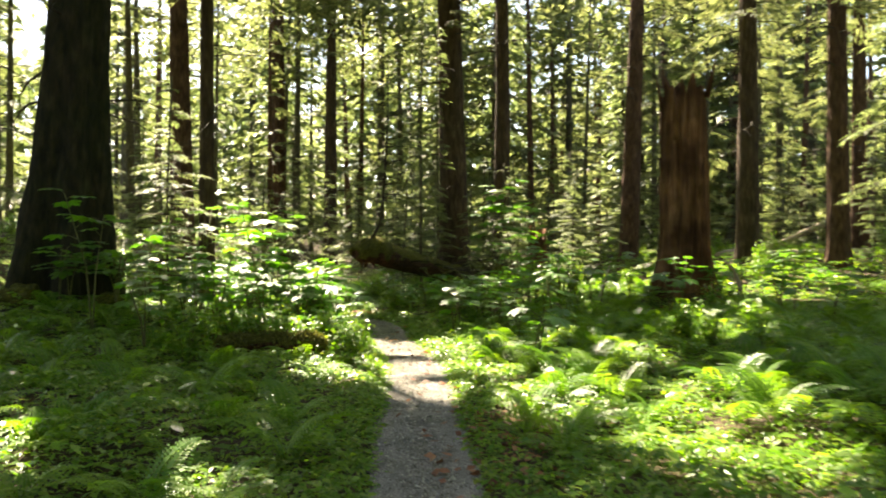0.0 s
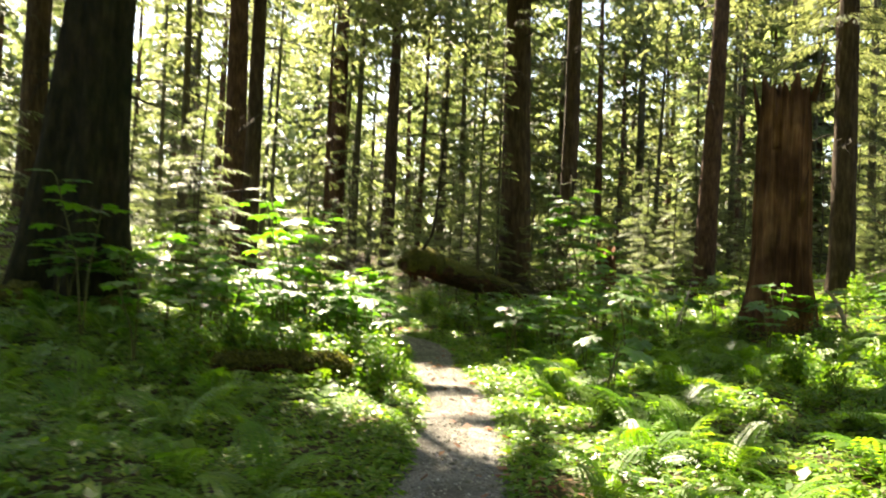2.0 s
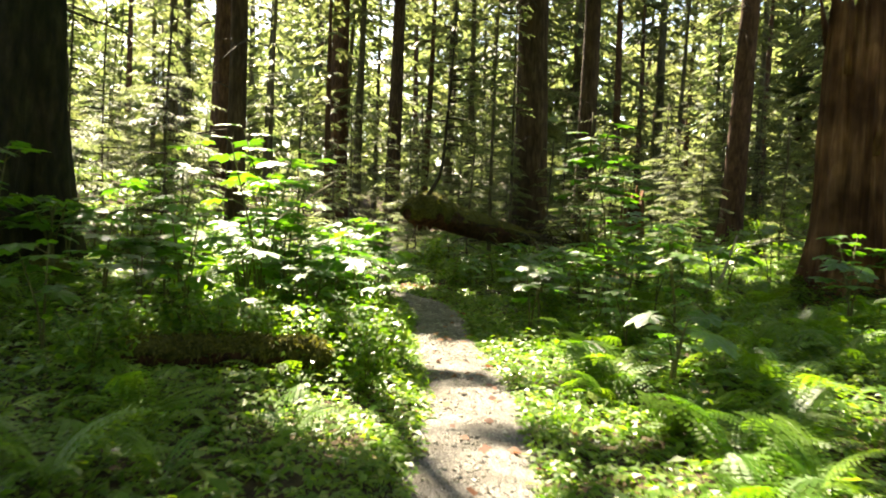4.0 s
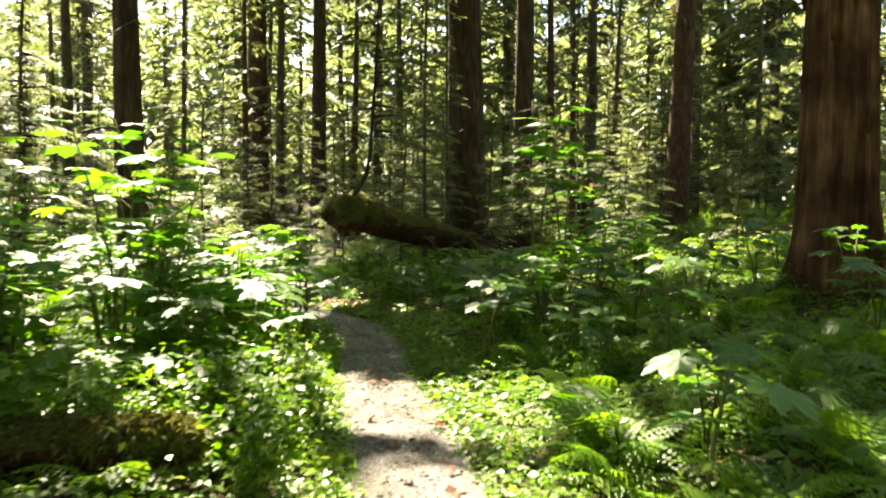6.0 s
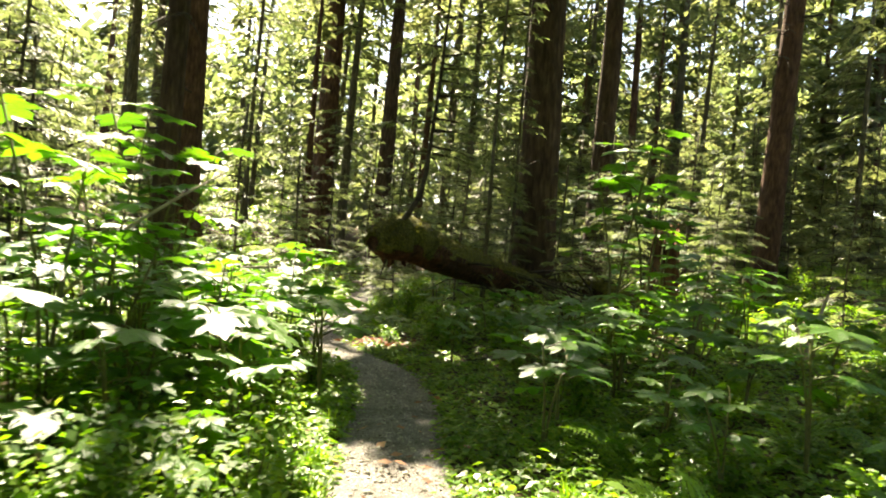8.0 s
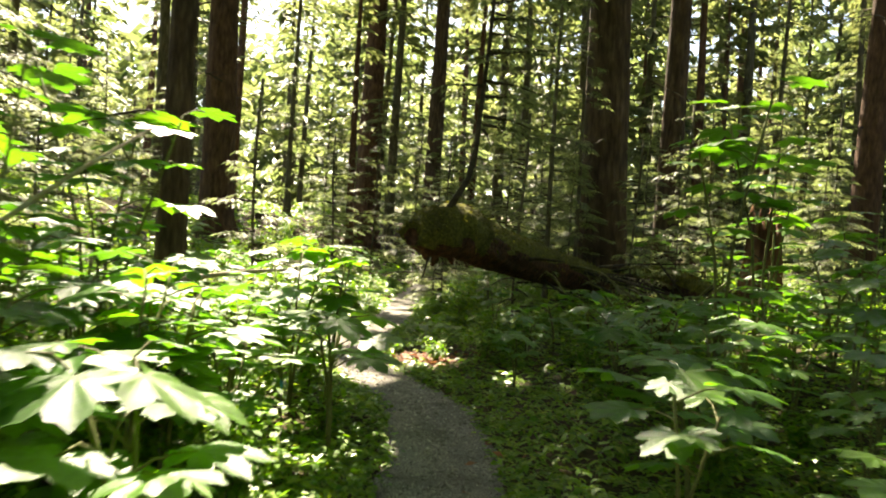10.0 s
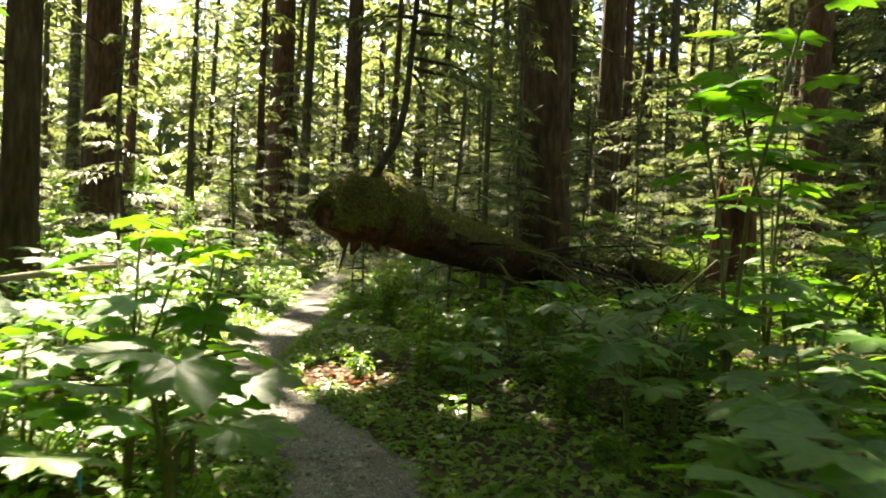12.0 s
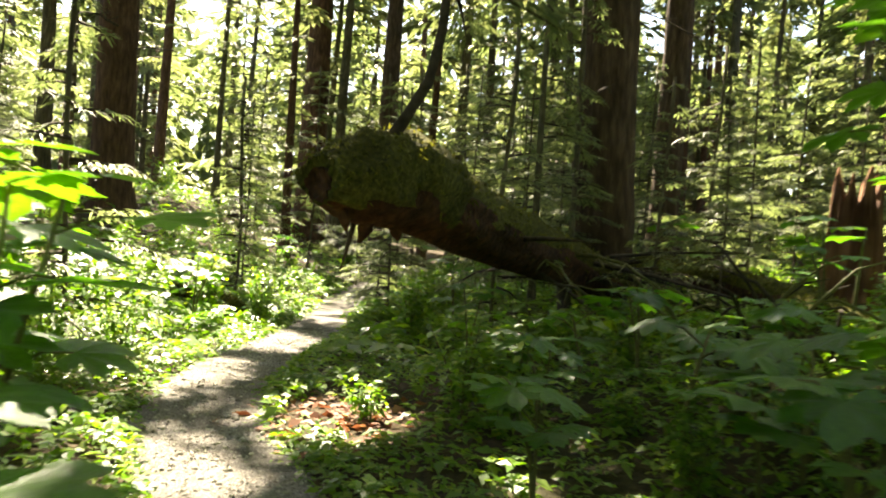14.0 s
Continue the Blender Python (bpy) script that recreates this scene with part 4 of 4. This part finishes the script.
for i, x, y, turn, s in ((3, -3.05, 13.5, 40, 1.0), (3, -3.3, 14.6, 140, 0.95), (3, -4.2, 13.9, 250, 0.9), (0, -2.35, 14.4, 330, 0.85), (1, -2.0, 13.6, 15, 0.95), (0, -3.7, 12.6, 100, 1.0), (1, -2.25, 15.4, 50, 0.9), (0, -3.0, 18.3, 35, 1.0),
                        (0, 2.3, 19.4, 65, 1.1), (3, 3.0, 20.9, 15, 0.85), (0, 2.7, 18.4, 145, 1.0), (0, 3.7, 22.3, 235, 1.0), (0, 2.1, 21.6, 305, 0.9), (2, 0.15, 18.2, 0, 1.0), (2, 0.6, 19.2, 180, 1.1), (2, 1.2, 19.8, 270, 1.0), (4, 0.0, 20.2, 200, 1.2), (2, 1.9, 20.4, 20, 1.1), (2, 0.9, 21.0, 310, 0.9)):
    put(CLUB_KINDS, used, i, x, y, turn, s)
for i, x, y, turn, s in ((3, -4.95, 11.3, 30, 0.9), (1, -3.95, 10.6, 80, 0.95), (3, -3.55, 16.2, 200, 1.0), (0, -2.75, 15.9, 120, 1.0), (2, -2.45, 14.9, 10, 1.0), (0, -2.6, 17.4, 300, 1.1), (1, 1.35, 14.1, 45, 0.75), (1, 0.75, 17.0, 160, 0.95), (1, 1.6, 16.4, 260, 1.0),
                        (2, 0.35, 15.5, 20, 1.15), (1, 1.05, 17.25, 110, 1.0), (3, 1.35, 20.3, 110, 1.4), (3, 1.9, 20.9, 10, 1.35), (3, 2.3, 22.0, 250, 1.15), (1, 0.2, 14.85, 200, 0.95), (0, -2.3, 17.5, 330, 1.05), (3, -3.75, 16.35, 20, 1.18), (2, -1.75, 13.45, 10, 1.2), (0, -2.9, 14.0, 285, 1.05), (1, -2.3, 14.7, 35, 1.1), (2, -1.9, 16.25, 65, 1.15), (4, 1.75, 12.4, 150, 0.9), (0, -3.4, 12.1, 220, 1.05), (1, -6.1, 12.7, 0, 1.0), (1, -5.3, 13.0, 120, 1.0), (1, 1.25, 18.3, 0, 1.1), (2, 1.4, 11.5, 90, 0.75), (4, 1.25, 11.0, 200, 1.1), (0, -3.2, 13.4, 60, 0.95), (1, -2.3, 12.9, 170, 0.9), (2, -2.1, 16.7, 220, 1.0), (0, 1.9, 17.7, 330, 1.1), (2, 0.5, 16.4, 280, 1.0), (1, 5.1, 17.0, 12, 1.1), (0, 4.2, 17.9, 77, 0.95), (3, -6.0, 16.8, 150, 0.85), (2, -5.2, 12.7, 210, 1.2), (1, -4.4, 12.4, 310, 1.0)):
    put(CLUB_KINDS, used, i, x, y, turn, s)


def sow(kinds, used_, count, xr, yr, which, sizes, trail, gap, seed):
    g = random.Random(seed)
    spots = []
    for _ in range(count * 15):
        if len(spots) == count:
            break
        x, y = g.uniform(*xr), g.uniform(*yr)
        if from_trail(x, y) > trail and all((x - a) ** 2 + (y - b) ** 2 > gap * gap for a, b in spots) and free(x, y, 0.7):
            spots.append((x, y))
            put(kinds, used_, g.choice(which), x, y, g.uniform(0, 360), g.uniform(*sizes))


sow(CLUB_KINDS, used, 8, (-4.4, -2.3), (12.2, 16.6), (0, 1, 1), (0.95, 1.15), 0.85, 0.5, 8)
sow(CLUB_KINDS, used, 16, (-0.9, 2.4), (17.4, 21.8), (2, 4, 4), (0.75, 1.0), 0.8, 0.5, 9)
sow(CLUB_KINDS, used, 24, (-6.5, -1.7), (11.5, 19.5), (0, 1, 1, 2, 2), (0.8, 1.1), 1.05, 0.55, 1)
sow(CLUB_KINDS, used, 9, (-3.0, -1.5), (11.4, 14.6), (2, 2, 4), (0.6, 0.8), 1.0, 0.45, 6)
sow(CLUB_KINDS, used, 22, (0.3, 6.5), (14.0, 22.5), (1, 2, 2, 4), (0.75, 1.1), 1.05, 0.6, 2)
sow(CLUB_KINDS, used, 12, (-6.2, -3.9), (17.8, 25), (1, 2, 2), (0.8, 1.0), 0.95, 0.6, 10)
sow(CLUB_KINDS, used, 26, (-11, 11), (19.5, 33), (0, 1, 2), (0.8, 1.15), 1.2, 0.8, 3)
sow(CLUB_KINDS, used, 8, (-9.5, -6.5), (9, 20), (0, 1, 2), (0.8, 1.1), 1.2, 0.8, 4)
sow(CLUB_KINDS, used, 10, (6.5, 12), (12, 24), (1, 2, 4), (0.8, 1.1), 1.2, 0.8, 5)


def frond_mesh(seed, pairs, teeth):
    """One arching fern frond of unit length along +y: tapering leaflets, each cut into small teeth."""
    g = np.random.default_rng(seed)
    vs, fs = [], []

    def arc(t):
        return np.array([0.03 * math.sin(t * 3 + seed), 0.78 * t + 0.1 * t * t, 1.0 * t - 0.85 * t * t])
    pts = [arc(t) for t in np.linspace(0, 1, 8)]
    v, f = tube([tuple(p) for p in pts], list(np.linspace(0.008, 0.002, 8)), 3, False)
    vs += [tuple(p) for p in v]
    fs += f
    for i in range(pairs):
        t = 0.16 + 0.84 * i / pairs
        p = arc(t)
        L = 0.24 * math.sin(math.pi * min(1, (t * 0.95 + 0.08)) ** 0.8) * (1.15 - 0.4 * t) + 0.012
        for s in (-1, 1):
            d = np.array([s * 0.92, 0.38, -0.16 + g.normal(0, 0.07)])
            d /= np.linalg.norm(d)
            w = 0.55 / pairs
            e = np.array([0, 1.0, 0.1])
            for k in range(teeth):
                a, b = k / teeth, (k + 1) / teeth
                wa_, wb_ = w * (1 - 0.8 * a), w * (1 - 0.8 * b)
                q0, q1 = p + d * L * a - np.array([0, 0, 0.08 * L * a * a]), p + d * L * b - np.array([0, 0, 0.08 * L * b * b])
                n0 = len(vs)
                vs += [tuple(q0), tuple(q1), tuple(q1 * 0.35 + q0 * 0.65 + d * 0.3 * L / teeth + e * wa_), tuple(q1 * 0.35 + q0 * 0.65 + d * 0.3 * L / teeth - e * wa_)]
                fs += [(n0, n0 + 1, n0 + 2), (n0 + 1, n0, n0 + 3)]
    return mesh("frond", vs, fs, FROND, False)


FRONDS = [frond_mesh(1, 20, 3), frond_mesh(2, 18, 3), frond_mesh(3, 15, 3)]
FERNS = "ferns in the undergrowth"


def fern(seed, size, count, kinds, label):
    g = random.Random(seed)
    ob = thing("fern", label, "fern", FERNS)
    for i in range(count):
        a = 360 * i / count + g.uniform(-22, 22)
        part("frond", FRONDS[g.choice(kinds)], ob, "", Euler((radians(g.uniform(-8, 32)), radians(g.uniform(-12, 12)), radians(a))).to_matrix().to_4x4() @ Matrix.Scale(size * g.uniform(0.7, 1.1), 4))
    return ob


FERN_KINDS = [fern(51, 0.85, 8, (0, 1), "lady fern with arching feathery green fronds"), fern(52, 0.7, 7, (0, 1), "fern with feathery light green fronds"), fern(53, 0.6, 6, (2,), "small fern with short green fronds"), fern(54, 1.0, 7, (0, 1), "large lady fern with wide arching fronds")]
fused = set()
for i, x, y, turn, s in ((3, 0.95, 11.75, 0, 0.95), (0, 1.7, 9.6, 60, 0.95), (1, 0.95, 12.9, 130, 0.9), (0, 0.8, 14.6, 10, 0.9), (0, 2.6, 12.6, 200, 1.0), (3, 2.3, 10.9, 40, 0.85), (0, -3.3, 12.2, 20, 0.9), (1, -2.2, 11.6, 0, 0.9), (0, 3.6, 9.4, 99, 1.0), (3, 4.4, 11.0, 10, 0.9), (1, 1.9, 7.2, 200, 0.75), (0, -2.9, 6.2, 150, 0.6), (1, -3.4, 7.6, 20, 0.7), (0, 3.3, 14.0, 60, 0.9)):
    put(FERN_KINDS, fused, i, x, y, turn, s)
sow(FERN_KINDS, fused, 100, (0.7, 8.0), (6.0, 17), (0, 0, 1, 1, 2), (0.75, 1.05), 0.9, 0.42, 11)
sow(FERN_KINDS, fused, 100, (-7.5, -0.9), (4.5, 14), (0, 1, 1, 2, 2), (0.7, 1.05), 0.9, 0.42, 12)
sow(FERN_KINDS, fused, 26, (-7, -2.6), (14, 27), (0, 1, 2), (0.7, 1.0), 0.95, 0.6, 13)
sow(FERN_KINDS, fused, 26, (2.4, 8), (14, 27), (0, 1, 2), (0.7, 1.0), 0.95, 0.6, 15)
sow(FERN_KINDS, fused, 30, (-14, 14), (22, 36), (0, 1, 3), (0.8, 1.1), 1.2, 0.9, 14)


def leafy_bush(seed, h, n, label):
    """Thin stems with many small oval leaves."""
    g = np.random.default_rng(seed)
    ob = thing("leafy_bush", label, "bush", "small-leaved bushes")
    stems, base, way = [], [], []
    for s in range(7):
        a, sp = g.uniform(0, 6.28), g.uniform(0.1, 0.4) * h
        tip = np.array([math.cos(a) * sp, math.sin(a) * sp, h * g.uniform(0.6, 1)])
        stems.append(tube([(0, 0, -0.08), tuple(tip * [0.4, 0.4, 0.55]), tuple(tip)], [0.007, 0.005, 0.002], 4, False))
        t = g.uniform(0.25, 1, n // 7)
        base.append(tip * [1, 1, 1] * t[:, None] + g.normal(0, 0.07, (len(t), 3)))
        way.append(unit(g.normal(0, 1, (len(t), 3)) * [1, 1, 0.35]))
    base, way = np.concatenate(base), np.concatenate(way)
    side = unit(np.cross(way, np.array([0, 0, 1.0]) + g.normal(0, 0.35, base.shape)))
    v, f = strips(base, way, side, g.uniform(0.05, 0.1, len(base)), g.uniform(0.035, 0.06, len(base)), 0.2)
    tagged(part("stemwork", mesh("stemwork", *joined(stems), STEM), ob), kind="stuff")
    part("foliage", blades("foliage", v, f, HERB), ob)
    return ob


BUSHES = [leafy_bush(61, 0.7, 380, "bush of thin stems with small yellow-green leaves"), leafy_bush(62, 1.1, 520, "tall bush with many small bright green leaves"), leafy_bush(63, 0.45, 260, "low bush with small green leaves")]
bused = set()
sow(BUSHES, bused, 30, (-4.5, -0.9), (9.5, 21), (0, 1, 2, 2), (0.8, 1.1), 0.8, 0.4, 21)
sow(BUSHES, bused, 34, (-3.4, -0.95), (10.7, 15.0), (0, 2, 2), (0.7, 1.0), 0.68, 0.3, 25)
sow(BUSHES, bused, 20, (0.9, 4.0), (9.5, 14.5), (2, 2, 0), (0.7, 0.95), 1.0, 0.4, 26)
sow(BUSHES, bused, 40, (-0.6, 5), (12, 24), (2, 2, 0), (0.7, 1.0), 1.5, 0.45, 22)
sow(BUSHES, bused, 46, (-14, 14), (22, 42), (0, 1, 1), (0.9, 1.5), 1.1, 0.8, 23)
sow(BUSHES, bused, 22, (-9.5, -4.1), (18.5, 28), (0, 1, 1), (0.9, 1.25), 0.8, 0.6, 28)
sow(BUSHES, bused, 16, (-9, -2), (25, 34), (0, 1, 2), (0.9, 1.2), 0.55, 0.8, 27)
sow(BUSHES, bused, 24, (-28, 28), (42, 60), (1,), (1.3, 2.2), 1.5, 1.5, 24)


# carpet of low herbs: three small leaves on each stalk
def carpet(name, label, n, xr, yr, leaf, high, near=0.42, seed=1):
    g = np.random.default_rng(seed)
    x, y = g.uniform(*xr, n * 2), g.uniform(*yr, n * 2)
    d = from_trail(x, y)
    patch = np.sin(2.1 * x + 1.3 * y) * np.sin(1.7 * y - 0.9 * x + 2) + g.normal(0, 0.5, n * 2)
    bare = (np.hypot((x + 2.05) / 0.42, (y - 20.9) / 0.6) < 1) | ((np.hypot((x - 0.6) / 0.35, (y - 6.9) / 1.1) < 1) & (g.uniform(0, 1, n * 2) < 0.7))
    edge = np.minimum(np.minimum(x - xr[0], xr[1] - x), np.minimum(y - yr[0], yr[1] - y))
    ok = (edge > 2.2 * g.uniform(0, 1, n * 2) ** 1.5) & (d > near + np.abs(g.normal(0, 0.1, n * 2))) & (patch > -0.9) & ~bare
    x, y, d = x[ok][:n], y[ok][:n], d[ok][:n]
    n = len(x)
    tall = 0.55 + 0.9 * smooth01(-0.3, 1.0, np.sin(1.15 * x + 2.2) * np.sin(0.9 * y + 0.4 * x) + 0.5 * np.sin(2.9 * x - 1.7 * y))
    z = lie(x, y) + high * g.uniform(0.15, 1.0, n) * tall * (0.45 + 0.55 * smooth01(0.4, 1.2, d))
    a = g.uniform(0, 6.28, n)
    size = g.choice((0.6, 0.8, 1.0, 1.5), n)
    parts = []
    for k in range(3):
        w = a + k * 2.094 + g.normal(0, 0.2, n)
        way = unit(np.stack([np.cos(w), np.sin(w), g.uniform(-0.35, 0.3, n)], 1))
        side = unit(np.cross(way, np.array([0, 0, 1.0]) + g.normal(0, 0.25, (n, 3))))
        parts.append((np.stack([x, y, z], 1), way, side, leaf * size * g.uniform(0.7, 1.3, n), leaf * size * g.uniform(0.4, 0.75, n)))
    v, f = strips(*[np.concatenate([p[j] for p in parts]) for j in range(5)])
    return tagged(new(name, blades(name, v, f, HERB)), label, "herbs", kind="stuff")


carpet("herb_carpet", "carpet of low green three-leaved woodland herbs", 56000, (-7.5, 7.5), (1.5, 17), 0.055, 0.16, 0.36, 1)
carpet("herb_carpet", "low green herbs over the forest floor", 37000, (-10, 9), (13, 28), 0.065, 0.2, 0.36, 2)
carpet("herb_carpet", "rank green herbs under the far trees", 17000, (-28, 28), (22, 58), 0.17, 0.4, 0.6, 3)
carpet("herb_carpet", "leafy herbs closing over the path beyond the log", 8000, (-10, 0.5), (24.5, 37), 0.1, 0.35, 0.3, 7)
carpet("herb_carpet", "green herbs on the bank under the spruce", 9000, (-26, -6), (6, 30), 0.13, 0.3, 0.5, 5)
carpet("herb_carpet", "green herbs on the slope beyond the stump", 9000, (6, 26), (6, 30), 0.12, 0.3, 0.5, 6)
carpet("herb_carpet", "green herbs beside and behind the walk", 15000, (-18, 18), (-10, 15), 0.1, 0.22, 0.5, 4)


def litter(name, label, cx_, cy_, sx, sy, n, seed):
    g = np.random.default_rng(seed)
    x, y = g.normal(cx_, sx, n), g.normal(cy_, sy, n)
    z = np.maximum(lie(x, y), -0.02) + g.uniform(0.005, 0.04, n)
    w = g.uniform(0, 6.28, n)
    way = unit(np.stack([np.cos(w), np.sin(w), g.uniform(-0.2, 0.35, n)], 1))
    side = unit(np.cross(way, np.array([0, 0, 1.0]) + g.normal(0, 0.4, (n, 3))))
    v, f = strips(np.stack([x, y, z], 1), way, side, g.uniform(0.05, 0.13, n), g.uniform(0.04, 0.09, n), 0.1)
    tagged(new(name, blades(name, v, f, DEAD_LEAF)), label, "leaf litter", kind="stuff")


litter("dead_leaves", "curled reddish dead leaves heaped beside the path", -2.0, 20.9, 0.28, 0.42, 260, 1)
litter("dead_leaves", "brown dead leaves on bare soil by the path", 0.55, 6.9, 0.3, 0.9, 240, 2)
litter("dead_leaves", "few brown leaves fallen along the path edge", -0.5, 12.5, 0.45, 2.5, 120, 3)
litter("dead_leaves", "reddish dead leaves below the stump", 5.4, 17.4, 0.5, 0.3, 160, 4)

# herbs that crowd in on the path
m = 15000
k = rng.integers(0, len(line), m * 3)
k = k[(line[k, 1] > 3) & (line[k, 1] < 30)][:m]
off = rng.choice((-1, 1), len(k)) * (0.34 + np.abs(rng.normal(0, 0.2, len(k))))
ex, ey = line[k, 0] + nor[k, 0] * off + rng.uniform(-.08, .08, len(k)), line[k, 1] + nor[k, 1] * off + rng.uniform(-.08, .08, len(k))
ez = lie(ex, ey) + rng.uniform(0.01, 0.13, len(k)) * smooth01(0.3, 0.6, np.abs(off)) + 0.01
ew = rng.uniform(0, 6.28, len(k))
way = unit(np.stack([np.cos(ew), np.sin(ew), rng.uniform(-0.3, 0.5, len(k))], 1))
open_ = np.hypot((ex + 2.05) / 0.42, (ey - 20.9) / 0.6) > 1
ex, ey, ez, way, k = ex[open_], ey[open_], ez[open_], way[open_], k[open_]
v, f = strips(np.stack([ex, ey, ez], 1), way, unit(np.cross(way, np.array([0, 0, 1.0]) + rng.normal(0, 0.3, (len(k), 3)))), rng.uniform(0.035, 0.1, len(k)), rng.uniform(0.02, 0.05, len(k)))
tagged(new("edge_herbs", blades("edge_herbs", v, f, HERB)), "small green herbs crowding the path edges", "herbs", kind="stuff")

# needles and crumbs of bark trodden into the gravel
m = 5000
k = rng.integers(0, len(line), m * 3)
k = k[(line[k, 1] > 3) & (line[k, 1] < 27)][:m]
off = rng.normal(0, 0.27, len(k)).clip(-0.5, 0.5)
ex, ey = line[k, 0] + nor[k, 0] * off + rng.uniform(-.08, .08, len(k)), line[k, 1] + nor[k, 1] * off + rng.uniform(-.08, .08, len(k))
ew = rng.uniform(0, 6.28, len(k))
way = np.stack([np.cos(ew), np.sin(ew), np.full(len(k), 0.05)], 1)
v, f = strips(np.stack([ex, ey, np.full(len(k), -0.004) + rng.uniform(0, 0.006, len(k))], 1), way, np.stack([-np.sin(ew), np.cos(ew), np.zeros(len(k))], 1), rng.uniform(0.015, 0.07, len(k)), rng.uniform(0.006, 0.02, len(k)), 0.02)
tagged(new("path_litter", blades("path_litter", v, f, TWIG)), "dark needles and bark crumbs on the gravel", "litter", kind="stuff")

# grass tufts at the path's edge
for gx_, gy_ in ((-1.25, 12.6), (-1.2, 13.1), (-1.35, 13.8), (0.3, 13.6), (-1.5, 15.0), (-0.95, 11.4), (0.35, 10.3), (-2.1, 17.2)):
    m = 70
    b = np.stack([rng.normal(0, 0.05, m), rng.normal(0, 0.05, m), np.zeros(m)], 1)
    way = unit(np.stack([rng.normal(0, .35, m), rng.normal(0, .35, m), np.ones(m)], 1))
    v, f = strips(b, way, unit(np.cross(way, rng.normal(0, 1, (m, 3)))), rng.uniform(0.12, 0.32, m), rng.uniform(0.006, 0.012, m), 0.35)
    tagged(new("grass_tuft", blades("grass_tuft", v, f, HERB)), "tuft of bright green grass at the path edge", "grass", "grass tufts").location = (gx_, gy_, gz(gx_, gy_) - 0.01)

# blue ribbon end in the herbs
v, f = strips(np.array([[0, 0, 0.12]]), np.array([[0.1, 0, -1.0]]), np.array([[1.0, 0.1, 0]]), np.array([0.1]), np.array([0.022]), 0.0)
rb = thing("marker_ribbon", "small blue plastic ribbon hanging on a twig", "ribbon", "", pose(-2.25, 16.2, 0.38))
part("ribbon", mesh("ribbon", v, [tuple(q) for q in f], RIBBON), rb)
part("twig", mesh("twig", *tube([(0.02, 0.02, gz(-2.25, 16.2) - 0.42), (0.01, 0.01, -0.1), (0, 0, 0.14)], [0.006, 0.005, 0.003], 5), TWIG), rb)
